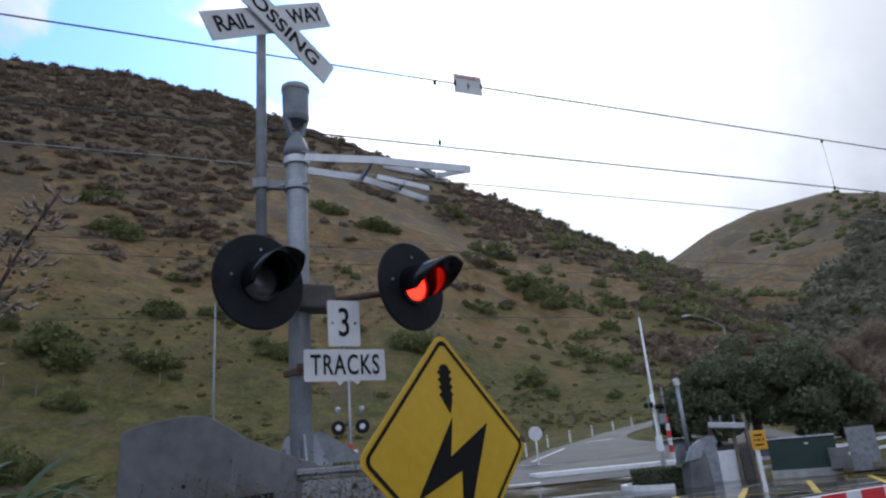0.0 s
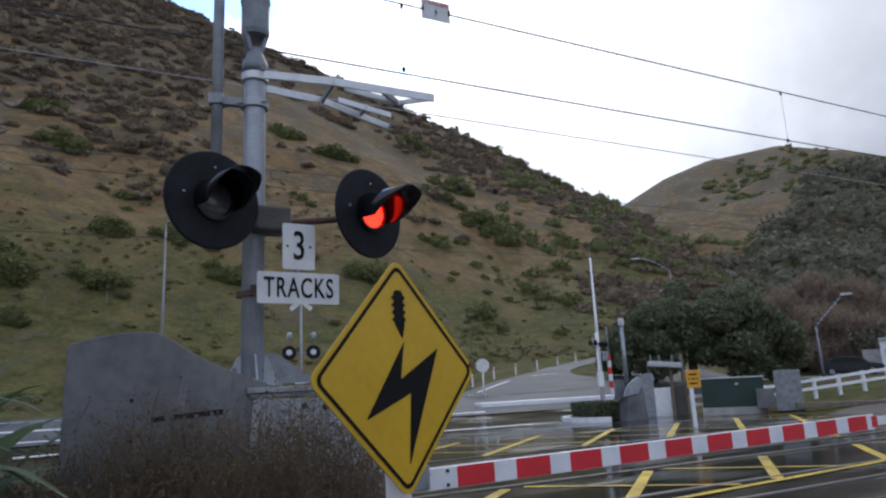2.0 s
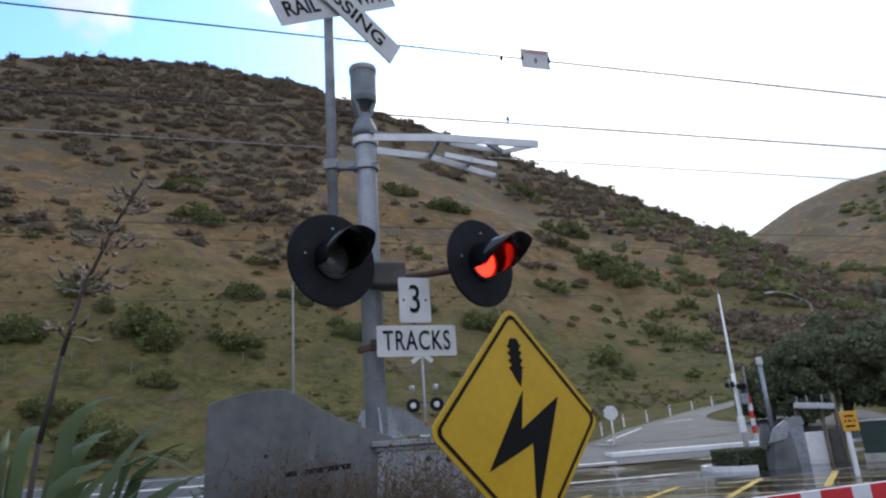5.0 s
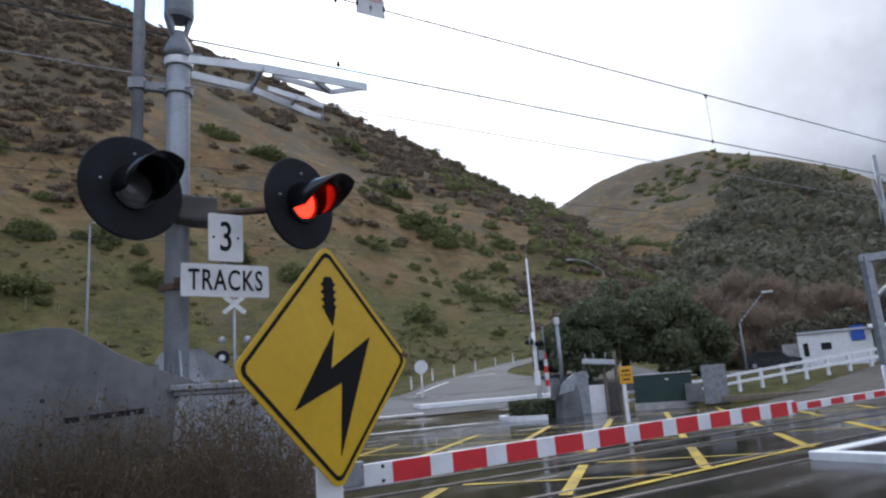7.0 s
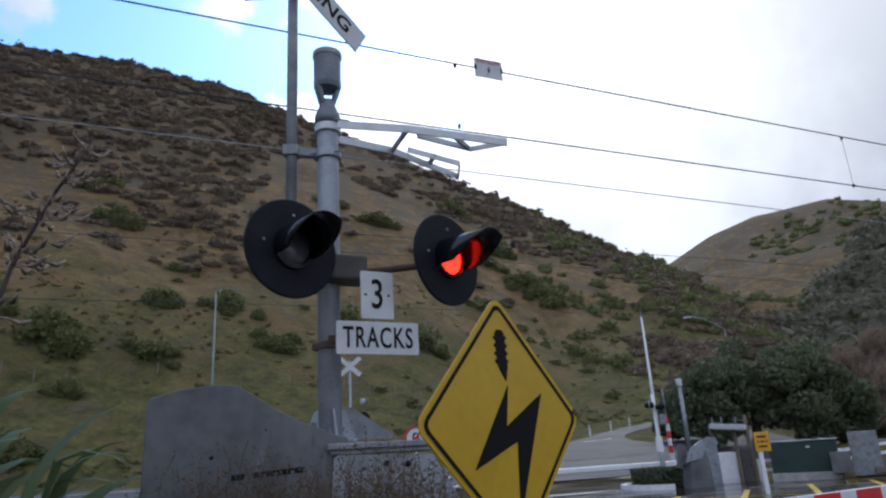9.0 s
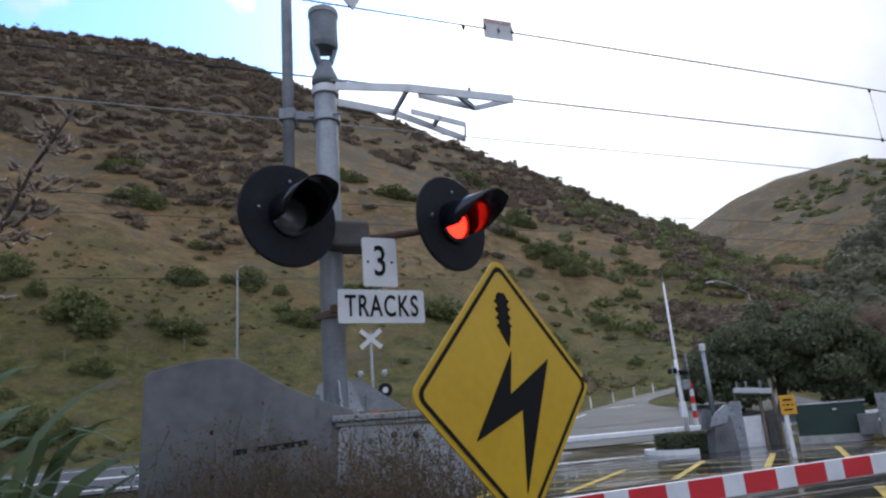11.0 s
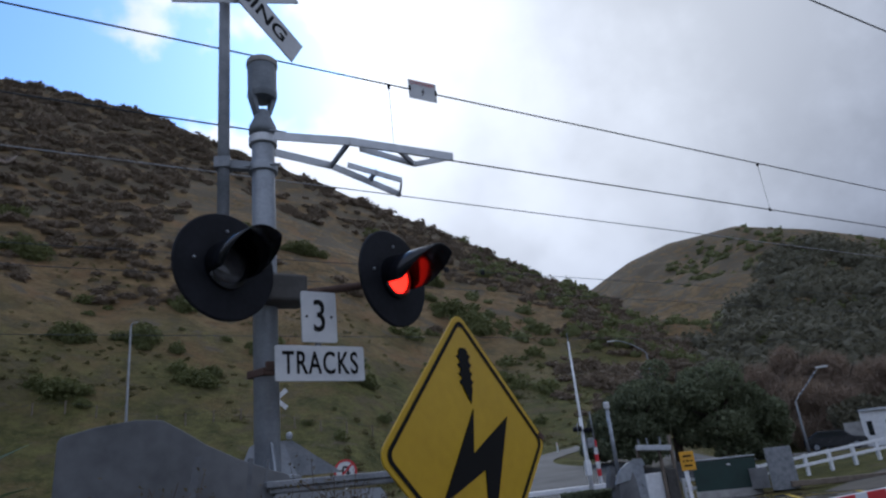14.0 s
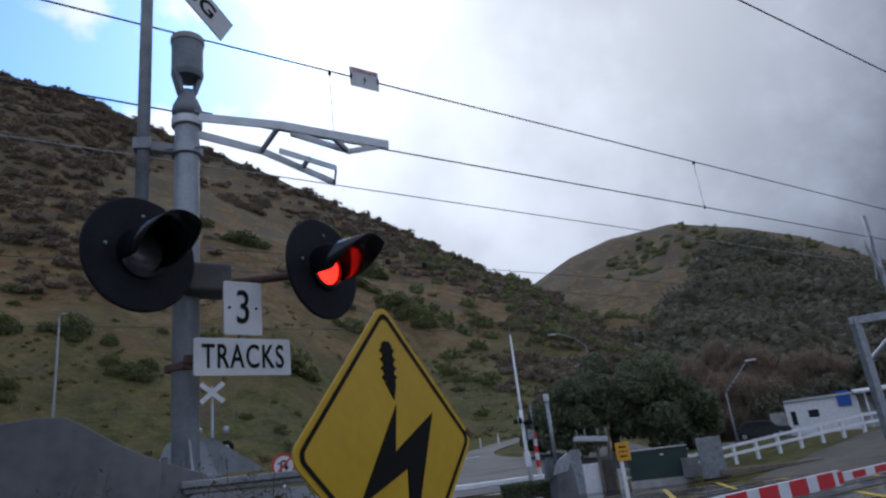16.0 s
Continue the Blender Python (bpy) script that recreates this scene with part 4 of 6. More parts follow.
def grow_tussocks():
    rng = np.random.default_rng(14)
    spots = []
    while len(spots) < 1500:
        az = rng.uniform(-48, 20)
        x, y = polar(az, 57 + 19 * float(smooth01((az + 5) / 15)) + 75 * rng.uniform(0, 1) ** 1.4)
        if noise.noise(Vector((x * 0.06, y * 0.06, 4.0))) + 0.25 > rng.uniform(0, 0.6):
            spots.append((x, y, rng.uniform(0.2, 0.7)))
    a = np.array(spots)
    scatter("grass_tussocks", rng, a[:, :2], a[:, 2], rng.uniform(0.4, 0.8, len(a)), M["tussock"], "rough green and straw-coloured tussocks", "grass", 44, 2.4, 0.6)


def tree(at, height, width, seed, leaf, label, cards=5200, card=0.30, crown_low=0.22, bare=False, trunk=True):
    rng = np.random.default_rng(seed)
    x, y = at
    g = float(ground_height(x, y))
    t = thing("tree", (x, y, g), label, "tree")
    bm = bmesh.new()
    rod(bm, (x, y, g - 0.2), (x + 0.1, y, g + height * 0.34), 0.045 * height, 0.03 * height, 10)
    tips = []
    for k in range(9):
        a = 2 * math.pi * k / 9 + rng.uniform(-0.3, 0.3)
        rr = width * 0.5 * rng.uniform(0.45, 0.85)
        tip = Vector((x + rr * math.cos(a), y + rr * math.sin(a), g + height * rng.uniform(0.45, 0.88)))
        s = Vector((x + 0.1, y, g + height * rng.uniform(0.2, 0.34)))
        mid = s.lerp(tip, 0.5) + Vector((0, 0, 0.05 * height))
        rod(bm, s, mid, 0.018 * height, 0.012 * height, 6)
        rod(bm, mid, tip, 0.012 * height, 0.004 * height, 6)
        tips.append(tip)
    part("trunk", bm, M["bark"], t, "grey-brown trunk and limbs", smooth=True)
    clumps = []
    for k in range(34):
        d = rng.normal(size=3)
        d /= np.linalg.norm(d)
        q = rng.uniform(0.55, 1.0)
        c = np.array([x + d[0] * width * 0.40 * q, y + d[1] * width * 0.40 * q, g + height * (crown_low + (1 - crown_low) * (0.45 + 0.42 * d[2] * q))])
        clumps.append((c, rng.uniform(0.12, 0.2) * width))
    per = cards // len(clumps)
    cs, ss = [], []
    for c, r in clumps:
        d = rng.normal(size=(per, 3))
        d /= np.linalg.norm(d, axis=1)[:, None]
        cs.append(c + d * (r * rng.uniform(0.55, 1.02, per) ** 0.7)[:, None] * (1, 1, 0.8))
        ss.append(rng.uniform(0.6, 1.4, per) * card)
    v, f = card_cloud(rng, np.vstack(cs), np.concatenate(ss), 0.5, 4.5 if bare else 1.5)
    if bare:
        v, f = card_cloud(rng, np.vstack(cs), np.concatenate(ss) * 0.11, 0.9, 22.0)
    ob = from_arrays("crown", v, f, leaf, t)
    ob["label"] = "bare brown twigs" if bare else "dense dark evergreen leaves"
    return t


def grow_trees():
    ever = "broad dark evergreen tree with a dense leafy crown"
    for k, (az, r, h, w) in enumerate(((19.5, 47, 6.2, 5.6), (22.5, 49, 7.6, 6.6), (25.6, 48, 7.2, 6.4), (28.0, 50, 5.6, 5.6), (17.6, 52, 4.6, 4.4))):
        tree(polar(az, r), h - 0.4, w, 20 + k, M["tree"], ever, 15000, 0.17, 0.05)
    for k, (az, r, h, w) in enumerate(((29.5, 80, 9.0, 9.0), (32.0, 86, 11.0, 10.0), (34.5, 82, 9.5, 10.0), (37.5, 84, 8.5, 9.5), (40.5, 86, 8.0, 9.0), (33.0, 76, 6.5, 8.5))):
        tree(polar(az, r), h, w, 40 + k, M["twig"], "leafless brown tree at the foot of the far hill", 9000, 0.62, 0.05, bare=True)
    for k, (az, r, h, w) in enumerate(((35.5, 66, 4.4, 5.0), (38.5, 68, 4.6, 5.2), (42.0, 78, 7.5, 6.5), (45.5, 80, 8.5, 6.5), (44.0, 95, 14.0, 7.0), (47.5, 92, 13.0, 8.0))):
        tree(polar(az, r), h, w, 60 + k, M["pine"], "dark green tree behind the white fence", 7000, 0.28, 0.05)


def dry_shrub():
    """A twiggy dry shrub beside the barrier's housing."""
    rng = np.random.default_rng(8)
    t = thing("shrub", (-0.95, 3.75, 0), "dry brown twiggy shrub beside the barrier", "shrub")
    vs, fs, base = [], [], 0
    ends = []
    for k in range(2700):
        px = rng.uniform(-2.0, -0.08)
        reach = 1.60 - 0.16 * ((px + 0.85) / 0.9) ** 4 + 0.07 * math.sin(px * 9) + 0.05 * math.sin(px * 23 + 1)
        root = np.array([-0.95 + (px + 0.95) * 0.9 + rng.normal(0, 0.1), 3.75 + rng.normal(0, 0.16), 0.0])
        tip = np.array([px + rng.normal(0, 0.06), 3.75 + rng.normal(0, 0.24), reach * rng.uniform(0.55, 1.0) + rng.normal(0, 0.03)])
        mid = (root + tip) / 2 + rng.normal(0, 0.06, 3)
        path = [root, mid, tip * 0.7 + mid * 0.3 + rng.normal(0, 0.03, 3), tip]
        w0 = 0.006
        for j in range(3):
            a, b = path[j], path[j + 1]
            side = np.cross(b - a, rng.normal(size=3))
            side /= np.linalg.norm(side)
            w, w2 = w0 * (1 - j / 3.4), w0 * (1 - (j + 1) / 3.4)
            vs += [a - side * w / 2, a + side * w / 2, b + side * w2 / 2, b - side * w2 / 2]
            fs.append([base, base + 1, base + 2, base + 3])
            base += 4
        for j in range(5):
            s0 = path[2] + (tip - path[2]) * rng.uniform(-0.6, 1.0)
            e = s0 + rng.normal(0, 0.045, 3) + (0, 0, 0.05)
            side = np.cross(e - s0, rng.normal(size=3))
            side *= 0.0016 / np.linalg.norm(side)
            vs += [s0 - side, s0 + side, e + side, e - side]
            fs.append([base, base + 1, base + 2, base + 3])
            base += 4
            ends.append(e)
    ob = from_arrays("twig_mass", np.array(vs), np.array(fs), M["brush"], t)
    ob["kind"] = "stuff"
    ends = np.array(ends)
    more = np.repeat(ends, 3, axis=0) + rng.normal(0, 0.022, (len(ends) * 3, 3))
    more = more[more[:, 2] > 0.25]
    v, f = card_cloud(rng, more, rng.uniform(0.004, 0.012, len(more)), 0.3, 1.8)
    ob = from_arrays("dry_leaves", v, f, M["brush_leaf"], t)
    ob["kind"] = "stuff"
    return t


def strap(bm, root, way, length, width, bend_at, drop, lift, seg=14, twist=0.0):
    """One long strap leaf, folded along its middle, that bows over beyond bend_at of its length."""
    rows = []
    p = Vector(root)
    d = Vector((way[0] * lift, way[1] * lift, 1)).normalized()
    side0 = Matrix.Rotation(twist, 3, 'Z') @ Vector((-way[1], way[0], 0))
    step = length / seg
    for k in range(seg + 1):
        t = k / seg
        w = width * (0.7 + 0.45 * t if t < 0.6 else 0.97 - 0.25 * (t - 0.6)) * (1 if t < 0.86 else max(0.08, (1 - t) / 0.14))
        side = side0 - d * side0.dot(d)
        side = side.normalized()
        up = side.cross(d).normalized()
        rows.append([bm.verts.new(p - side * w / 2 + up * w * 0.13), bm.verts.new(p), bm.verts.new(p + side * w / 2 + up * w * 0.13)])
        p = p + d * step
        if t > bend_at:
            d = (d + Vector((way[0], way[1], -1.0)) * drop).normalized()
        else:
            d = (d + Vector((way[0], way[1], 0)) * 0.012).normalized()
    for a, b in zip(rows, rows[1:]):
        bm.faces.new((a[0], a[1], b[1], b[0]))
        bm.faces.new((a[1], a[2], b[2], b[1]))


def flax_plant():
    rng = random.Random(12)
    base = Vector((-2.2, 3.15, 0))
    t = thing("flax_plant", base, "flax plant with strap leaves and a dry seed stalk", "plant")
    for k in range(150):
        a = rng.uniform(0, 6.283)
        r = rng.uniform(0.03, 0.24)
        bm = bmesh.new()
        strap(bm, base + Vector((r * math.cos(a) * 1.3 - 0.13, r * math.sin(a), 0)), (math.cos(a), math.sin(a)), rng.uniform(1.7, 2.35) * (0.9 if math.cos(a) > 0.2 else 1.0), rng.uniform(0.06, 0.115), rng.uniform(0.56, 0.78), rng.uniform(0.16, 0.7), rng.uniform(0.02, 0.22), 18, rng.uniform(-1.3, 1.3))
        part("leaf", bm, M["flax"], t, smooth=True)
    pts = [Vector(p) for p in ((-2.24, 3.15, 0.0), (-2.2, 3.17, 1.2), (-2.15, 3.18, 1.81), (-2.10, 3.21, 2.2), (-2.05, 3.25, 2.52), (-1.95, 3.32, 2.87), (-1.83, 3.39, 3.17))]
    bm = bmesh.new()
    for k, (a, b) in enumerate(zip(pts, pts[1:])):
        rod(bm, a, b, 0.0165 - 0.0018 * k, 0.0147 - 0.0018 * k, 8)
    stalk = part("stalk", bm, M["flax_stalk"], t, "dark dry flower stalk", smooth=True)
    for z0, n, reach in ((3.10, 5, 0.05), (3.01, 11, 0.085), (2.94, 9, 0.08), (2.80, 7, 0.07), (2.74, 14, 0.15), (2.60, 12, 0.165), (2.52, 14, 0.14), (2.28, 8, 0.11)):
        k = max(i for i in range(len(pts) - 1) if pts[i].z <= z0)
        c = pts[k].lerp(pts[k + 1], (z0 - pts[k].z) / (pts[k + 1].z - pts[k].z))
        for _ in range(n):
            a = rng.uniform(0, 6.283)
            out = Vector((math.cos(a), math.sin(a) * 0.7, rng.uniform(-0.25, 0.35)))
            q = c + out * reach * rng.uniform(0.5, 1.0) + Vector((0, 0, rng.uniform(-0.03, 0.05)))
            bm = bmesh.new()
            rod(bm, c + Vector((0, 0, rng.uniform(-0.02, 0.02))), q, 0.0032, 0.0026, 5)
            tipv = q + Vector((out.x, out.y, rng.uniform(-0.1, 1.0))).normalized() * rng.uniform(0.05, 0.095)
            m1 = q.lerp(tipv, 0.5) + Vector((0, 0, -0.02))
            rod(bm, q, m1, 0.0035, 0.0105, 6)
            rod(bm, m1, tipv, 0.0105, 0.0015, 6)
            part("seed_pod", bm, M["pod"], stalk, smooth=True)
    return t


grow_hill_scrub()
grow_tussocks()
grow_trees()
dry_shrub()
flax_plant()


# ---- rails, markings, islands ----
def paint(name, a, b, width, material, lift=0.027, kind="structure", label="", category="road marking", steps=None):
    """A painted line between two plan points that follows the land."""
    a, b = Vector(a), Vector(b)
    n = steps or max(1, int((b - a).length / 1.5))
    side = Vector((-(b - a).y, (b - a).x)).normalized() * width / 2
    verts, faces = [], []
    for k in range(n + 1):
        p = a.lerp(b, k / n)
        for q in (p - side, p + side):
            verts.append((q.x, q.y, float(ground_height(q.x, q.y)) + lift))
    for k in range(n):
        faces.append((2 * k, 2 * k + 1, 2 * k + 3, 2 * k + 2))
    ob = from_arrays(name, verts, faces, material)
    return tagged(ob, label, category, kind=kind)


def clip_line(p, d, u0, u1, v0, v1):
    """The stretch of a line that lies inside a rectangle of the plan's u and v."""
    lo, hi = -100.0, 100.0
    for q, e, a, b in ((p[0], d[0], u0, u1), (p[1], d[1], v0, v1)):
        if abs(e) < 1e-6:
            continue
        s, t = sorted(((a - q) / e, (b - q) / e))
        lo, hi = max(lo, s), min(hi, t)
    return (lo, hi) if hi - lo > 0.3 else None


TRACKS = (7.65, 11.0, 14.6)


def build_tracks():
    for v0 in TRACKS:
        s = thing("railway_track", uv(10, v0), "pair of steel rails set flush into the crossing", "railway track", "tracks over the crossing")
        for dv in (-0.53, 0.53):
            part("rail", boxes(((150, 0.07, 0.05), pose(*uv(10, v0 + dv, 0.012), 0, 0, 24.3))), M["rail"], s)
            for side in (-0.07, 0.07):
                part("flange_strip", boxes(((34, 0.06, 0.02), pose(*uv(10, v0 + dv + side, 0.016), 0, 0, 24.3))), M["black"], s)


def build_markings():
    rng = random.Random(3)
    yellow = "worn yellow hatching painted on wet asphalt"
    for fam, (ang, p0, spacing) in enumerate(((66.5 - 24.3, (0.911 * 2.9 + 0.4115 * 9.9, -0.4115 * 2.9 + 0.911 * 9.9), 2.07), (-18 - 24.3, (12.0, 8.1), 2.07))):
        d = (math.cos(radians(ang)), math.sin(radians(ang)))
        nrm = (-d[1], d[0])
        for k in range(-9, 14):
            p = (p0[0] + nrm[0] * spacing * k, p0[1] + nrm[1] * spacing * k)
            for v0, v1 in ((7.95, 10.2), (11.7, 13.85), (15.3, 19.5)):
                span = clip_line(p, d, 3.2, 25.0, v0, v1)
                if not span or (fam and rng.random() < 0.15):
                    continue
                a, b = ((p[0] + d[0] * t, p[1] + d[1] * t) for t in span)
                paint("hatch_line", uv(*a).to_2d(), uv(*b).to_2d(), 0.19 if fam == 0 else 0.13, M["road_yellow"], 0.027 + 0.004 * fam, label=yellow)
    paint("hatch_edge", uv(3.0, 7.35).to_2d(), uv(13.6, 8.1).to_2d(), 0.14, M["road_yellow"], 0.036, label="yellow edge line of the hatched box")
    white = "white line painted on the road"
    for u0, u1, v0, v1, w in ((-40, 17, 29.4, 29.2, 0.22), (-45, 14, 31.5, 31.6, 0.3), (-50, 12, 34.6, 34.4, 0.16), (9, 17, 24.9, 24.6, 0.3), (-2, 7, 26.4, 27.4, 0.3)):
        paint("road_line", uv(u0, v0).to_2d(), uv(u1, v1).to_2d(), w, M["road_white"], 0.062, label=white)
    for a, b in (((3.4, 43.2), (3.9, 41.2)), ((3.9, 41.2), (5.6, 40.2)), ((4.2, 44.8), (7.4, 52)), ((9.6, 55.5), (12.0, 56.5))):
        paint("road_line", a, b, 0.2, M["road_white"], 0.075, label=white)


def kerbed_island(name, u0, u1, v0, v1, h, fill, label, edge=0.28):
    s = thing(name, uv((u0 + u1) / 2, (v0 + v1) / 2, float(ground_height(*uv((u0 + u1) / 2, (v0 + v1) / 2).to_2d()))), label, "traffic island")
    g = s.matrix_world.translation.z
    c = lambda u, v, z: pose(*uv(u, v, z), 0, 0, 24.3)
    part("island_top", boxes(((u1 - u0 - 2 * edge, v1 - v0 - 2 * edge, h), c((u0 + u1) / 2, (v0 + v1) / 2, g + h / 2 - 0.01))), fill, s)
    for su in (u0 + edge / 2, u1 - edge / 2):
        part("kerb", boxes(((edge, v1 - v0, h + 0.02), c(su, (v0 + v1) / 2, g + h / 2)), bevel=0.02), M["white_paint"], s, "white painted kerb")
    for sv in (v0 + edge / 2, v1 - edge / 2):
        part("kerb", boxes(((u1 - u0 - 2 * edge, edge, h + 0.02), c((u0 + u1) / 2, sv, g + h / 2)), bevel=0.02), M["white_paint"], s, "white painted kerb")
    return s


def pole(name, at, z0, z1, r, material, parent, label="", top=None):
    return part(name, lathe([(r, z0), (top or r * 0.7, z1)], Matrix.Translation((at[0], at[1], 0)), 14), material, parent, label, smooth=True)


# ---- overhead wires ----
def wire(name, v, z, r, label, material, fall=0.0, u0=-70, u1=90):
    n = 32
    pts = []
    for k in range(n + 1):
        u = u0 + (u1 - u0) * k / n
        pts.append(uv(u, v, z + fall * max(-20, min(15, u - 11))))
    bm = bmesh.new()
    for a, b in zip(pts, pts[1:]):
        rod(bm, a, b, r, seg=6)
    return tagged(part(name, bm, material, None), label, "overhead wire", kind="structure")


def build_wires():
    for v, zm, zc, r in ((7.65, 6.69, 5.75, 0.011), (11.1, 6.82, 5.45, 0.011), (14.6, 6.2, 5.0, 0.007)):
        wire("messenger_wire", v, zm, r, "messenger wire above the track, coloured pale for its sheen" if v == 11.1 else "dark messenger wire above the track", M["wire_pale"] if v == 11.1 else M["wire"])
        wire("contact_wire", v, zc, r if v < 8 else 0.006, "dark contact wire above the track", M["wire"], 0.008)
    wire("feeder_wire", 5.5, 8.5, 0.013, "dark feeder wire above the crossing", M["wire"])
    for u in (3.55, 11.08, 19.0, -4.0):
        s = thing("dropper", uv(u, 7.65, 5.65), "thin dropper between messenger and contact wire", "overhead wire", "droppers")
        part("dropper_rod", rods((uv(u, 7.65, 5.74), uv(u, 7.65, 6.68), 0.0035), seg=5), M["wire"], s)
        for z in (5.75, 6.66):
            part("clip", boxes(((0.03, 0.03, 0.06), pose(*uv(u, 7.65, z), 0, 0, 24.3))), M["black"], s)
    for u in (6.2, 7.0):
        s = thing("wire_clamp", uv(u, 11.1, 5.42), "small dark clamp on a contact wire", "clamp", "wire clamps")
        part("clamp_body", boxes(((0.08, 0.05, 0.10), pose(*uv(u, 11.1, 5.41), 0, 0, 24.3)), bevel=0.01), M["black"], s)
    m = pose(*uv(4.04, 7.62, 6.68), 0, 0, 24.3)
    s = thing("danger_sign", uv(4.12, 7.62, 6.6), "small white danger sign hung on the overhead wire", "sign")
    p = part("sign_plate", slab([(-0.212, -0.145), (0.212, -0.145), (0.212, 0.145), (-0.212, 0.145)], 0.006, m), M["sign_white"], s)
    lettering("lettering", "DANGER", 0.09, m @ Matrix.Translation((0, -0.005, 0.105)), M["red_ring"], p)
    part("flash_symbol", slab([(0.02, 0.05), (-0.025, -0.03), (0.0, -0.025), (-0.02, -0.1), (0.03, -0.01), (0.004, -0.012)], 0.003, m @ Matrix.Translation((0, -0.004, 0))), M["ink"], p)
    for dx in (-0.2, 0.2):
        part("clip", boxes(((0.025, 0.02, 0.07), m @ Matrix.Translation((dx, -0.008, 0.0)))), M["ink"], p)


# ---- signals and signs of the crossing ----
def small_signal(at, turn, label, xz=5.5, lamp_z=3.4, base=1.2, back=False, scale=1.0):
    """A crossing signal seen from farther off."""
    x, y = at
    g = float(ground_height(x, y))
    s = thing("crossing_signal", (x, y, g), label, "railway signal")
    pole("mast", at, g, xz + 0.25, 0.06, M["galv"], s, top=0.045)
    for spin in (-40, 40):
        part("crossed_board", slab([(-0.55, -0.09), (0.55, -0.09), (0.55, 0.09), (-0.55, 0.09)], 0.012, facing(x, y, xz, turn, 0, spin) @ Matrix.Translation((0, -0.06 if spin > 0 else -0.075, 0))), M["sign_white"], s)
    part("cross_arm", rods((facing(x, y, lamp_z, turn) @ Vector((-0.5, 0, 0)), facing(x, y, lamp_z, turn) @ Vector((0.5, 0, 0)), 0.025)), M["galv_dull"], s)
    for dx in (-0.48, 0.48):
        p = facing(x, y, lamp_z, turn) @ Vector((dx, -0.1, 0))
        m = facing(p.x, p.y, p.z, turn) @ pose(0, 0, 0, 90)
        d = part("backing_disc", lathe([(0.28, -0.01), (0.285, 0), (0.28, 0.01)], m, 28), M["black"], s)
        part("lens", lathe([(0.12, 0.012), (0.10, 0.03)], m, 20), M["sign_white"] if back else M["lens_dark"], d)
        part("lamp_body", lathe([(0.10, 0.4), (0.13, 0.5), (0.11, 0.62), (0.05, 0.66)], Matrix.Translation((p.x, p.y, p.z + 0.15)), 12), M["galv"], s)
    part("foot_box", boxes(((0.5, 0.3, 0.35), pose(x, y, g + base + 0.9, 0, 0, turn)), bevel=0.02), M["white_paint"], s)
    part("red_band", lathe([(0.075, g + base + 1.08), (0.075, g + base + 1.3)], Matrix.Translation((x, y, 0)), 14), M["red"], s)
    return s


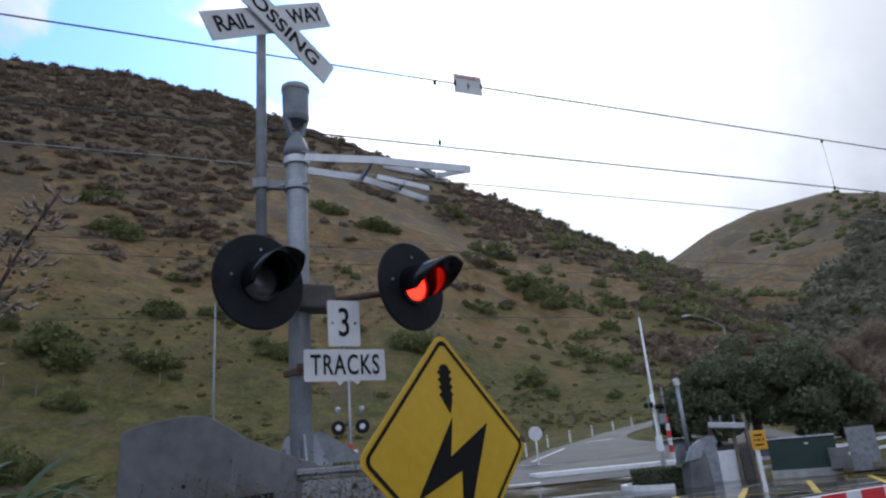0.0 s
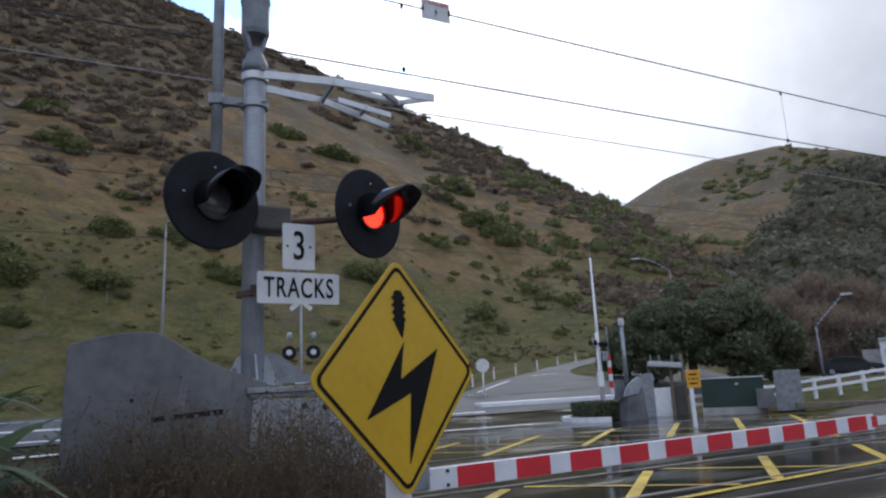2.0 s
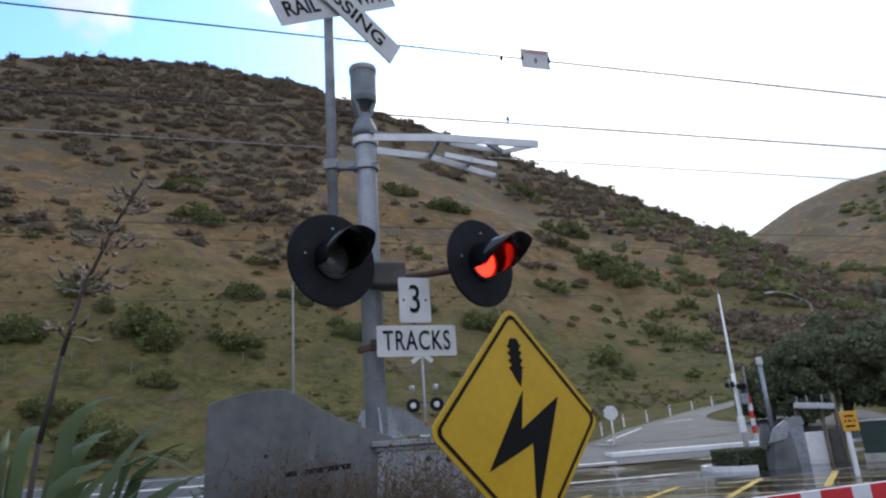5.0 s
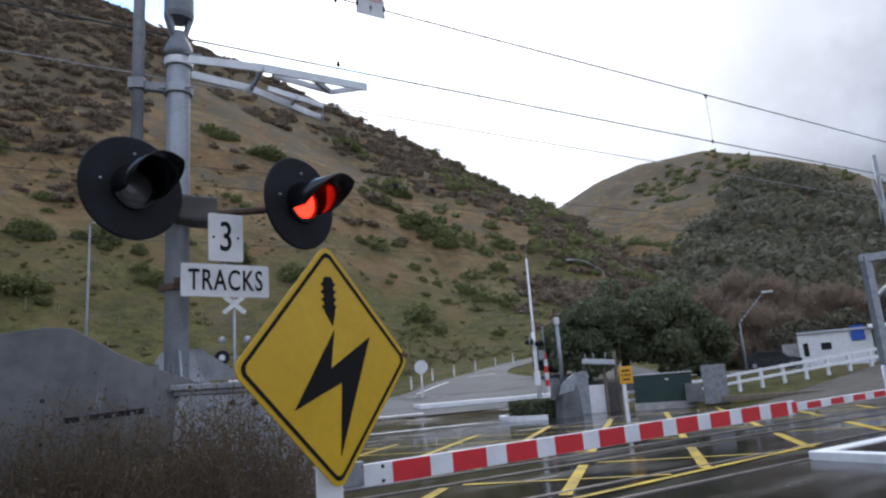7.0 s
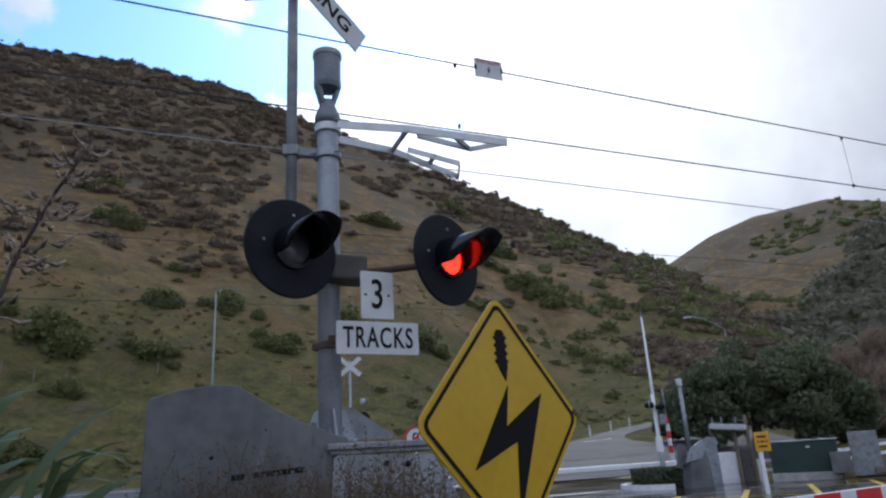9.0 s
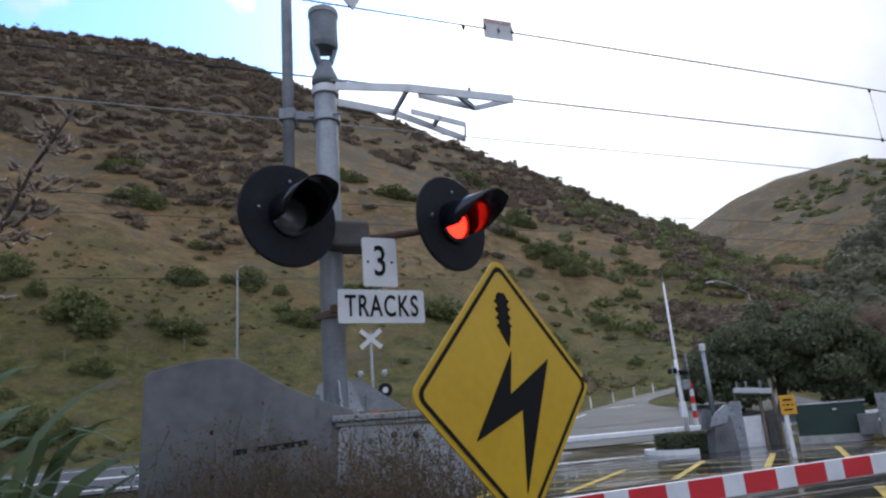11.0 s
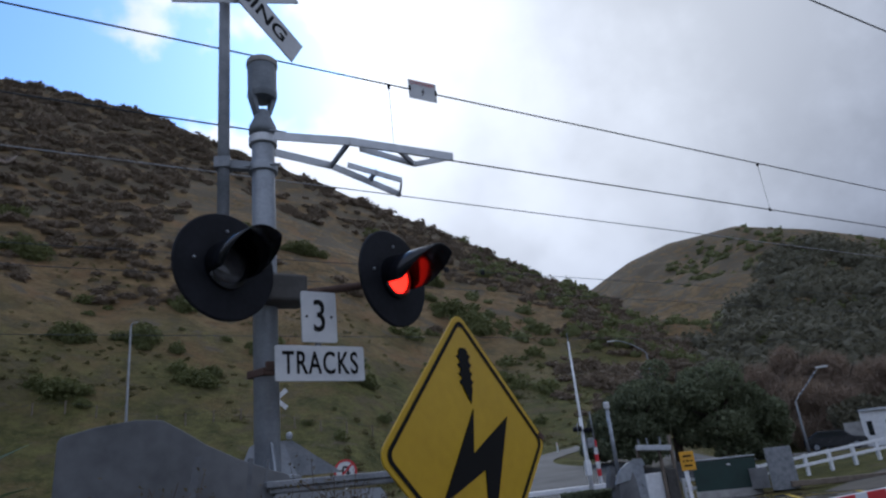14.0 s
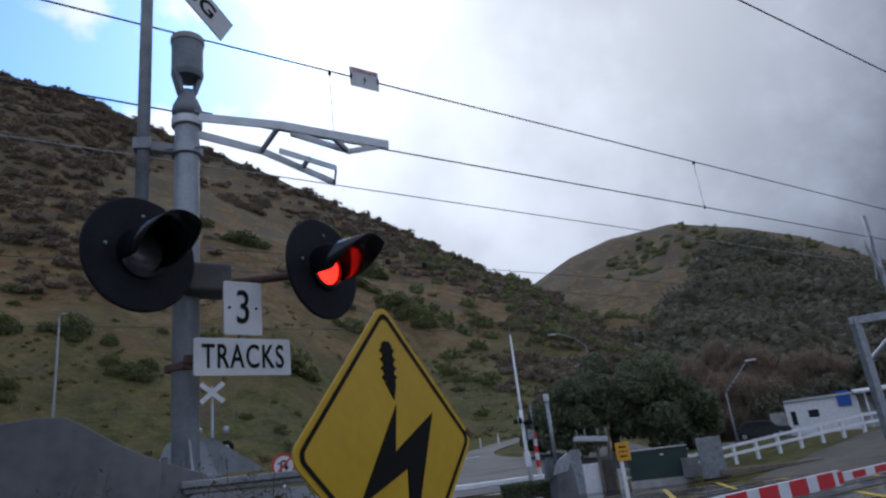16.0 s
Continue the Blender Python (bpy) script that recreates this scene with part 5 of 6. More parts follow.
def island_signal():
    x, y = 9.9, 10.95
    s = thing("crossing_signal", (x, y, 0.15), "crossing signal with crossed boards on a red and white post", "railway signal")
    for k in range(8):
        part("post_band", lathe([(0.085, 0.15 + 0.2 * k), (0.085, 0.35 + 0.2 * k)], Matrix.Translation((x, y, 0)), 16), M["boom_white"] if k % 2 else M["red"], s, smooth=True)
    part("foot", lathe([(0.2, 0.15), (0.18, 0.3), (0.1, 0.36)], Matrix.Translation((x, y, 0)), 16), M["black"], s)
    pole("mast", (x, y), 1.75, 3.55, 0.065, M["galv"], s, top=0.06)
    pole("board_pole", (x - 0.22, y), 2.6, 5.2, 0.045, M["galv"], s, top=0.04)
    for z in (2.8, 3.4):
        part("pole_clamp", boxes(((0.26, 0.06, 0.05), (x - 0.11, y, z))), M["galv_dull"], s)
    part("mast_cap", lathe([(0.07, 3.5), (0.1, 3.56), (0.1, 3.64), (0.06, 3.7), (0.09, 3.76), (0.08, 3.86), (0.03, 3.92)], Matrix.Translation((x, y, 0)), 16), M["galv_dull"], s)
    part("advice_board", boxes(((0.46, 0.03, 0.86), facing(x + 0.02, y - 0.1, 1.93, 20)), bevel=0.004), M["orange"], s, "yellow-orange notice board")
    for z, w in ((2.18, 0.3), (1.72, 0.32)):
        part("text_bar", boxes(((w, 0.006, 0.035), facing(x + 0.02, y - 0.1, z, 20) @ Matrix.Translation((0, -0.02, 0)))), M["ink"], s)
    part("text_bar", boxes(((0.035, 0.006, 0.44), facing(x + 0.02, y - 0.1, 1.95, 20) @ Matrix.Translation((0, -0.02, 0)))), M["ink"], s)
    part("word_plate", boxes(((0.46, 0.02, 0.18), facing(x + 0.02, y - 0.1, 1.40, 20))), M["sign_white"], s)
    part("control_box", boxes(((0.28, 0.22, 0.42), pose(x, y - 0.02, 2.65, 0, 0, 20)), bevel=0.02), M["galv"], s)
    for spin in (-45, 45):
        part("crossed_board", slab([(-0.5, -0.085), (0.5, -0.085), (0.5, 0.085), (-0.5, 0.085)], 0.012, facing(x - 0.2, y, 4.42, 55, 0, spin) @ Matrix.Translation((0, 0.06 if spin > 0 else 0.075, 0))), M["sign_back"], s, "grey back of a crossed board")
    for dx, t in ((0.1, 50), (0.75, 50)):
        m = facing(x + dx, y + 0.12, 3.22, t) @ pose(0, 0, 0, -90)
        d = part("backing_disc", lathe([(0.29, -0.01), (0.3, 0), (0.29, 0.01)], m, 32), M["black"], s)
        part("hood", lathe([(0.12, 0.02), (0.125, 0.3), (0.118, 0.3), (0.112, 0.02)], m, 20), M["black_gloss"], d)
        part("lamp_housing", lathe([(0.12, -0.2), (0.13, -0.02)], m, 20), M["black"], d)
    part("tell_tale", boxes(((0.06, 0.02, 0.14), facing(x - 0.08, y - 0.05, 3.2, 30))), M["lens_red"], s, "small red repeater light")
    part("lamp_arm", rods(((x, y, 3.22), (x + 0.8, y + 0.1, 3.22), 0.03)), M["galv_dull"], s)
    return s


def keep_left():
    x, y = 9.69, 11.72
    s = thing("keep_left_sign", (x, y, 0.14), "blue round arrow signs on a short white post", "road sign")
    pole("post", (x, y), 0.14, 1.45, 0.04, M["white_paint"], s, top=0.04)
    for z in (0.69, 1.18):
        m = facing(x, y - 0.05, z, 62) @ pose(0, 0, 0, 90)
        d = part("sign_disc", lathe([(0.27, 0), (0.28, 0.006), (0.27, 0.012)], m, 28), M["blue"], s)
        part("arrow", slab([(-0.04, 0.16), (0.02, 0.16), (0.02, -0.06), (0.1, 0.0), (0.1, -0.08), (-0.02, -0.18), (-0.14, -0.08), (-0.14, 0.0), (-0.04, -0.06)], 0.004, facing(x, y - 0.05, z, 62) @ Matrix.Translation((0.01, -0.016, 0))), M["sign_white"], d)
    return s


def steel_portal():
    x, y = 15.05, 17.9
    s = thing("steel_frame", (x, y, 0), "grey steel portal frame beside the track", "steel frame")
    part("leg", boxes(((0.22, 0.22, 4.5), (x, y, 2.25)), bevel=0.01), M["galv"], s)
    part("leg", boxes(((0.22, 0.22, 4.5), (x + 5.2, y - 3.4, 2.25)), bevel=0.01), M["galv"], s)
    d = Vector((5.2, -3.4, 0))
    part("beam", boxes(((d.length + 0.3, 0.22, 0.22), pose(x + 2.6, y - 1.7, 4.44, 0, 0, math.degrees(math.atan2(-3.4, 5.2)))), bevel=0.01), M["galv"], s)
    part("brace", rods(((x, y, 3.2), (x + 1.1, y - 0.72, 4.36), 0.06), seg=8), M["galv"], s)
    part("foot_plate", boxes(((0.45, 0.45, 0.05), (x, y, 0.025))), M["galv_dull"], s)
    return s


def road_sign_round():
    x, y = -1.69, 25.8
    g = float(ground_height(x, y))
    s = thing("turn_ban_sign", (x, y, g), "round white sign with red ring banning turns", "road sign")
    pole("post", (x, y), g, 2.7, 0.04, M["white_paint"], s, top=0.04)
    f = facing(x, y - 0.06, 2.46, 12)
    m = f @ pose(0, 0, 0, 90)
    d = part("sign_disc", lathe([(0.40, 0), (0.405, 0.005), (0.40, 0.01)], m, 36), M["sign_white"], s)
    ring = lathe([(0.405, 0.004), (0.405, 0.014), (0.33, 0.014), (0.33, 0.004)], m, 36)
    bmesh.ops.delete(ring, geom=[q for q in ring.faces if len(q.verts) > 4], context='FACES')
    part("ring", ring, M["red_ring"], d, "red ring")
    part("bar", boxes(((0.07, 0.006, 0.68), f @ Matrix.Translation((0, -0.018, 0)) @ pose(0, 0, 0, 0, 45, 0))), M["red_ring"], d)
    pts = [(-0.12, -0.2), (-0.12, 0.1), (-0.07, 0.18), (0.07, 0.18), (0.12, 0.1), (0.12, -0.04), (0.18, -0.04), (0.09, -0.18), (0.0, -0.04), (0.06, -0.04), (0.06, 0.08), (0.03, 0.12), (-0.03, 0.12), (-0.06, 0.08), (-0.06, -0.2)]
    part("arrow", slab(pts, 0.004, f @ Matrix.Translation((0, -0.014, 0))), M["ink"], d)
    return s


def stop_back():
    x, y = 4.27, 41.1
    g = float(ground_height(x, y))
    s = thing("stop_sign", (x, y, g), "pale octagonal sign seen from behind on a white post", "road sign")
    pole("post", (x, y), g, 2.9, 0.045, M["white_paint"], s, top=0.045)
    oct_ = [(0.42 * math.cos(radians(22.5 + 45 * k)), 0.42 * math.sin(radians(22.5 + 45 * k))) for k in range(8)]
    part("sign_plate", slab(oct_, 0.01, facing(x, y - 0.06, 2.95, 0)), M["sign_white"], s)
    return s


def street_lamp(base, top, r, arm, label, head=0.35, curve=True):
    """A tapered pole, and an outreach arm given as an offset from its top."""
    x, y = base
    g = float(ground_height(x, y))
    s = thing("street_lamp", (x, y, g), label, "street lamp")
    pole("pole", base, g, top, r, M["lamp_grey"], s, top=r * 0.5)
    a = Vector((x, y, top))
    e = a + Vector(arm)
    bm = bmesh.new()
    n = 8
    prev = a
    for k in range(1, n + 1):
        t = k / n
        q = Vector((a.x + arm[0] * t, a.y + arm[1] * t, a.z + arm[2] * (math.sin(t * math.pi / 2) if curve else t)))
        rod(bm, prev, q, r * 0.45, seg=8)
        prev = q
    part("arm", bm, M["galv"], s, smooth=True)
    d = Vector((arm[0], arm[1], 0)).normalized() if abs(arm[0]) + abs(arm[1]) > 0.01 else Vector((1, 0, 0))
    part("lamp_head", boxes(((head * 2, head * 0.7, head * 0.35), pose(*(e + d * head * 0.6), 0, 0, math.degrees(math.atan2(d.y, d.x)))), bevel=0.04), M["sign_white"], s)
    return s


def far_crossing():
    # mast with a bell above the barrier housing on the other side
    x, y = 9.05, 28.92
    s = thing("barrier_housing", (x, y, 0), "grey barrier housing with a bell mast on top", "barrier")
    f = pose(x + 0.15, y, 0, 0, 0, 14)
    part("housing", slab([(-0.52, 0.0), (0.52, 0.0), (0.42, 1.15), (0.30, 1.45), (-0.36, 1.3)], 0.6, f, 0.02), M["plate_grey"], s, "grey tapered steel housing")
    part("cheek_plate", slab([(-0.62, 1.0), (0.1, 1.1), (0.36, 1.62), (0.16, 1.8), (-0.34, 1.5)], 0.1, f @ Matrix.Translation((0, -0.32, 0)), 0.01), M["galv"], s, "pale steel cheek plate")
    part("counterweight", slab([(-0.5, 0.9), (-0.2, 0.9), (-0.1, 1.6), (-0.3, 1.7)], 0.3, f @ Matrix.Translation((-0.2, 0.1, 0))), M["plate_grey"], s)
    pole("mast", (x, y), 1.3, 4.0, 0.085, M["galv"], s, top=0.08)
    part("bell", lathe([(0.06, 3.95), (0.12, 4.0), (0.13, 4.22), (0.10, 4.27), (0.02, 4.28)], Matrix.Translation((x, y, 0)), 16), M["sign_white"], s)
    # tall white pole
    t = thing("tall_pole", (10.5, 38, 0.5), "tall slender white pole beside the road", "pole")
    g = float(ground_height(10.5, 38))
    pole("pole", (10.5, 38), g, 8.65, 0.11, M["white_paint"], t, top=0.05)
    part("pole_tip", lathe([(0.03, 8.65), (0.02, 9.15)], Matrix.Translation((10.5, 38, 0)), 8), M["galv_dull"], t)
    # far-side signal seen edge on
    q = thing("crossing_signal", (10.55, 36.8, 0.4), "crossing signal seen from its side, red and white post", "railway signal")
    g = float(ground_height(10.55, 36.8))
    pole("mast", (10.15, 36.9), g, 4.3, 0.10, M["white_paint"], q, top=0.09)
    for k in range(6):
        part("post_band", lathe([(0.11, g + 0.5 + 0.36 * k), (0.11, g + 0.86 + 0.36 * k)], Matrix.Translation((10.68, 36.8, 0)), 12), M["red"] if k % 2 else M["boom_white"], q)
    pole("mast", (10.68, 36.8), g + 2.6, 4.6, 0.05, M["galv_dull"], q)
    for dx, z in ((-0.45, 3.75), (0.1, 3.65)):
        m = facing(10.35 + dx, 36.75, z, 70) @ pose(0, 0, 0, 90)
        part("backing_disc", lathe([(0.29, -0.02), (0.3, 0.0), (0.29, 0.02)], m, 24), M["galv_dull"] if dx < 0 else M["black"], q)
        part("lamp_housing", lathe([(0.13, -0.25), (0.14, 0.2)], m, 16), M["black"], q)
    part("control_box", boxes(((0.3, 0.3, 0.75), (10.1, 36.7, g + 1.3)), bevel=0.02), M["white_paint"], q)
    part("control_box", boxes(((0.35, 0.3, 0.5), (10.45, 36.75, 3.0)), bevel=0.02), M["galv_dull"], q)
    # clipped hedge inside a low white kerb
    h = thing("hedge", (8.0, 30.2, 0), "small clipped dark green hedge", "hedge")
    rng = np.random.default_rng(31)
    n = 2600
    c = np.stack([rng.uniform(-0.75, 0.75, n), rng.uniform(-0.8, 0.8, n), rng.uniform(0.05, 0.8, n)], 1)
    ax = rng.integers(0, 3, n)
    for k in range(3):
        lim = (0.75, 0.8, 0.8)[k]
        sel = ax == k
        c[sel, k] = np.where(rng.random(sel.sum()) < 0.5, lim, -lim if k < 2 else lim) * rng.uniform(0.92, 1.03, sel.sum())
    ca, sa = math.cos(A), math.sin(A)
    c = np.stack([8.0 + c[:, 0] * ca - c[:, 1] * sa, 30.2 + c[:, 0] * sa + c[:, 1] * ca, c[:, 2]], 1)
    v, fa = card_cloud(rng, c, rng.uniform(0.07, 0.14, n), 0.2, 1.4)
    from_arrays("foliage", v, fa, M["tree"], h)["label"] = "small dense leaves"
    part("core", boxes(((1.35, 1.45, 0.72), pose(8.0, 30.2, 0.37, 0, 0, 24.3))), M["dark_green"], h)
    k = thing("curved_kerb", (7.4, 31.0, 0.1), "low white painted kerb round the hedge", "kerb")
    bm = bmesh.new()
    prev = None
    for i in range(12):
        a = radians(100 + 170 * i / 11)
        p = Vector((8.2 + 1.55 * math.cos(a), 30.6 + 1.75 * math.sin(a), 0))
        if prev is not None:
            d = p - prev
            bmesh.ops.create_cube(bm, size=1, matrix=Matrix.Translation(((p + prev) / 2) + Vector((0, 0, 0.1))) @ d.to_track_quat('X', 'Z').to_matrix().to_4x4() @ Matrix.Diagonal((d.length + 0.05, 0.2, 0.24, 1)))
        prev = p
    part("kerb_stone", bm, M["white_paint"], k)
    # equipment sheds
    for at, size, rot, material, label, roof in (((10.75, 31.9), (0.9, 0.8, 1.6), -18, M["galv"], "small grey equipment cabinet with a sloping top", True), ((11.6, 31.6), (1.05, 0.7, 1.25), -18, M["white_paint"], "low white equipment cabinet", False), ((12.15, 31.2), (0.45, 0.5, 1.35), -18, M["junction"], "narrow dark equipment cabinet", False)):
        c_ = thing("equipment_cabinet", (*at, 0), label, "cabinet")
        mm = pose(*at, 0, 0, 0, rot)
        part("body", boxes((size, mm @ Matrix.Translation((0, 0, size[2] / 2))), bevel=0.015), material, c_)
        part("door", boxes(((size[0] * 0.86, 0.02, size[2] * 0.8), mm @ Matrix.Translation((0, -size[1] / 2 - 0.008, size[2] * 0.5))), bevel=0.004), material, c_)
        part("door_handle", boxes(((0.03, 0.03, 0.12), mm @ Matrix.Translation((size[0] * 0.3, -size[1] / 2 - 0.03, size[2] * 0.5)))), M["black"], c_)
        if roof:
            part("roof", slab([(-size[0] * 0.58, size[2]), (size[0] * 0.58, size[2]), (size[0] * 0.5, size[2] + 0.32), (size[0] * 0.1, size[2] + 0.34)], size[1] * 1.1, mm), M["galv"], c_)
    sh = thing("shelter", (11.6, 31.3, 0), "open timber shelter with a flat roof", "shelter")
    part("roof", boxes(((1.45, 1.5, 0.22), pose(11.6, 31.3, 2.3, 0, 6, -18)), bevel=0.02), M["roofing"], sh, "pale flat roof")
    for px, py, z1 in ((12.35, 31.1, 2.75), (11.75, 31.0, 2.25), (10.95, 31.5, 2.3)):
        part("post", boxes(((0.13, 0.13, z1), (px, py, z1 / 2)), bevel=0.01), M["timber"], sh)
    for px in (11.0, 11.4, 12.0):
        part("finial", rods(((px, 31.3, 2.35), (px, 31.3, 2.75), 0.03), seg=6), M["galv_dull"], sh)
    y_ = thing("notice_sign", (9.5, 23.4, 0), "yellow notice board with black bars on a white post", "sign")
    part("post", boxes(((0.13, 0.08, 1.5), pose(9.52, 23.44, 0.75, 0, 0, 0)), bevel=0.006), M["white_paint"], y_)
    p = part("board", boxes(((0.46, 0.03, 0.60), facing(9.6, 23.36, 1.61, -12)), bevel=0.01), M["orange"], y_)
    for z in (1.76, 1.61, 1.46):
        part("text_bar", boxes(((0.26 if z != 1.61 else 0.1, 0.006, 0.055), facing(9.6, 23.36, z, -12) @ Matrix.Translation((0, -0.018, 0)))), M["ink"], p)
    for dx in (-0.13, 0.13):
        part("arrow", slab([(dx * 1.3, 0), (dx * 0.8, 0.045), (dx * 0.8, -0.045)], 0.006, facing(9.6, 23.36, 1.61, -12) @ Matrix.Translation((0, -0.018, 0))), M["ink"], p)
    gb = thing("green_container", (14.1, 30.2, 0.2), "long dark green steel container with a pale lid", "container")
    mm = pose(14.1, 30.15, 0, 0, 0, -25)
    part("body", boxes(((2.5, 1.1, 1.25), mm @ Matrix.Translation((0, 0, 0.9))), bevel=0.02), M["dark_green"], gb)
    part("lid", boxes(((2.6, 1.2, 0.05), mm @ Matrix.Translation((0, 0, 1.57))), bevel=0.01), M["roofing"], gb)
    part("plinth", boxes(((2.6, 1.2, 0.32), mm @ Matrix.Translation((0, 0, 0.16)))), M["concrete"], gb)
    part("badge", boxes(((0.14, 0.01, 0.07), mm @ Matrix.Translation((0.2, -0.56, 1.3)))), M["sign_white"], gb)
    gc = thing("grey_cabinet", (15.75, 28.6, 0.3), "grey roadside electrical cabinet", "cabinet")
    mm = pose(15.75, 28.55, 0.1, 0, 0, -28)
    part("body", boxes(((1.0, 0.7, 1.65), mm @ Matrix.Translation((0, 0, 0.85))), bevel=0.02), M["galv_dull"], gc)
    part("door", boxes(((0.86, 0.02, 1.3), mm @ Matrix.Translation((0, -0.36, 0.95))), bevel=0.004), M["galv_dull"], gc)
    part("side_box", boxes(((0.7, 0.5, 0.8), mm @ Matrix.Translation((-0.9, -0.1, 0.55))), bevel=0.02), M["plate_grey"], gc)
    w = thing("low_wall", (17.4, 27.3, 0.2), "low dark sleeper wall at the foot of the bank", "wall")
    part("sleeper", boxes(((4.2, 0.22, 0.22), pose(17.6, 27.2, 0.33, 0, 0, -20)), bevel=0.02), M["timber"], w)
    b = thing("concrete_median", (7.5, 36.5, 0.6), "long low pale concrete median", "median")
    part("median_block", boxes(((9.0, 0.75, 0.36), pose(*uv(22.0, 30.7, 0.72), 0, 0, 24.3)), bevel=0.03), M["white_paint"], b)


def white_fence():
    s = thing("white_fence", (22, 29.7, 0.9), "white timber post and rail fence along the bank", "fence")
    line = lambda x: (x, 31.0 - 0.06 * (x - 14))
    xs = [12.6 + 1.12 * k for k in range(31)]
    for x in xs:
        px, py = line(x)
        g = float(ground_height(px, py))
        part("post", boxes(((0.13, 0.13, 0.95), (px, py, g + 0.43))), M["white_paint"], s)
    for a, b in zip(xs, xs[1:]):
        (ax, ay), (bx, by) = line(a), line(b)
        ga, gb = float(ground_height(ax, ay)), float(ground_height(bx, by))
        for h in (0.46, 0.82):
            p, q = Vector((ax, ay - 0.08, ga + h)), Vector((bx, by - 0.08, gb + h))
            d = q - p
            part("rail", boxes(((d.length, 0.04, 0.13), Matrix.Translation((p + q) / 2) @ d.to_track_quat('X', 'Z').to_matrix().to_4x4())), M["white_paint"], s)


def white_building():
    c = Vector((42.0, 47.1, 0))
    g = float(ground_height(c.x, c.y))
    rot = math.degrees(math.atan2(46.6 - 51.25, 41.4 - 35.6))
    mm = pose(c.x, c.y, g, 0, 0, rot)
    s = thing("building", (c.x, c.y, g), "low white flat-roofed building with a blue sign", "building")
    loc = lambda x, y, z: mm @ Matrix.Translation((x, y, z))
    part("wall", boxes(((5.0, 5.0, 2.5), loc(-4.6, 0, 1.25))), M["white_paint"], s)
    part("wall", boxes(((8.0, 3.5, 2.3), loc(2.0, 1.2, 1.15))), M["sign_white"], s)
    part("wall", boxes(((1.6, 3.0, 1.9), loc(-7.6, 0.6, 0.95))), M["concrete"], s)
    part("roof", boxes(((5.4, 5.4, 0.16), loc(-4.4, 0, 2.6))), M["roofing"], s)
    part("roof", boxes(((8.6, 6.2, 0.14), loc(2.1, -0.3, 2.75) @ pose(0, 0, 0, 4))), M["roofing"], s, "pale awning roof")
    for k in range(4):
        part("awning_post", boxes(((0.12, 0.12, 2.6), loc(-1.6 + 2.5 * k, -3.1, 1.3))), M["white_paint"], s)
    for k in range(3):
        w = part("window", boxes(((1.6, 0.06, 1.2), loc(-0.3 + 2.2 * k, -0.58, 1.35))), M["glass"], s)
        part("window_frame", boxes(((1.75, 0.04, 0.08), loc(-0.3 + 2.2 * k, -0.6, 1.98)), ((1.75, 0.04, 0.08), loc(-0.3 + 2.2 * k, -0.6, 0.72))), M["white_paint"], w)
    part("window", boxes(((0.7, 0.06, 0.5), loc(-5.2, -2.53, 1.5))), M["glass"], s)
    part("window", boxes(((0.35, 0.06, 1.0), loc(-6.6, -2.53, 1.3))), M["glass"], s)
    part("sign_board", boxes(((0.9, 0.08, 1.1), loc(-3.0, -2.6, 2.3))), M["blue"], s, "blue sign board")
    return s


def marker_posts():
    first = None
    for x, y in ((7.12, 54.85), (9.3, 57.56), (11.83, 61.17), (14.46, 64.71), (17.08, 68.2), (5.0, 50.6), (2.6, 46.2)):
        g = float(ground_height(x - 0.5, y + 0.4))
        m = Matrix.Translation((x - 0.5, y + 0.4, g))
        if first is None:
            first = thing("marker_post", (x - 0.5, y + 0.4, g), "white marker post beside the climbing road", "marker post", "posts along the climbing road")
            part("post", boxes(((0.12, 0.12, 0.95), m @ Matrix.Translation((0, 0, 0.47))), bevel=0.01), M["white_paint"], first)
            part("reflector", boxes(((0.08, 0.01, 0.12), m @ Matrix.Translation((0, -0.066, 0.78)))), M["red"], first)
        else:
            copy_thing(first, m)


def farm_fence():
    """Old posts and wire along the lower slope."""
    s = thing("farm_fence", (-10, 66, 6), "weathered post and wire fence on the hillside", "fence")
    tops = []
    for k in range(26):
        az = -40 + 2.05 * k
        x, y = polar(az, 72 + 6 * float(smooth01((az + 5) / 15)) + 1.2 * math.sin(k))
        g = float(ground_height(x, y))
        part("post", rods(((x, y, g - 0.2), (x, y, g + 1.15), 0.07), seg=6), M["timber"], s)
        tops.append(Vector((x, y, g)))
    for a, b in zip(tops, tops[1:]):
        part("wire", rods((a + Vector((0, 0, 1.0)), b + Vector((0, 0, 1.0)), 0.012), seg=4), M["wire"], s)


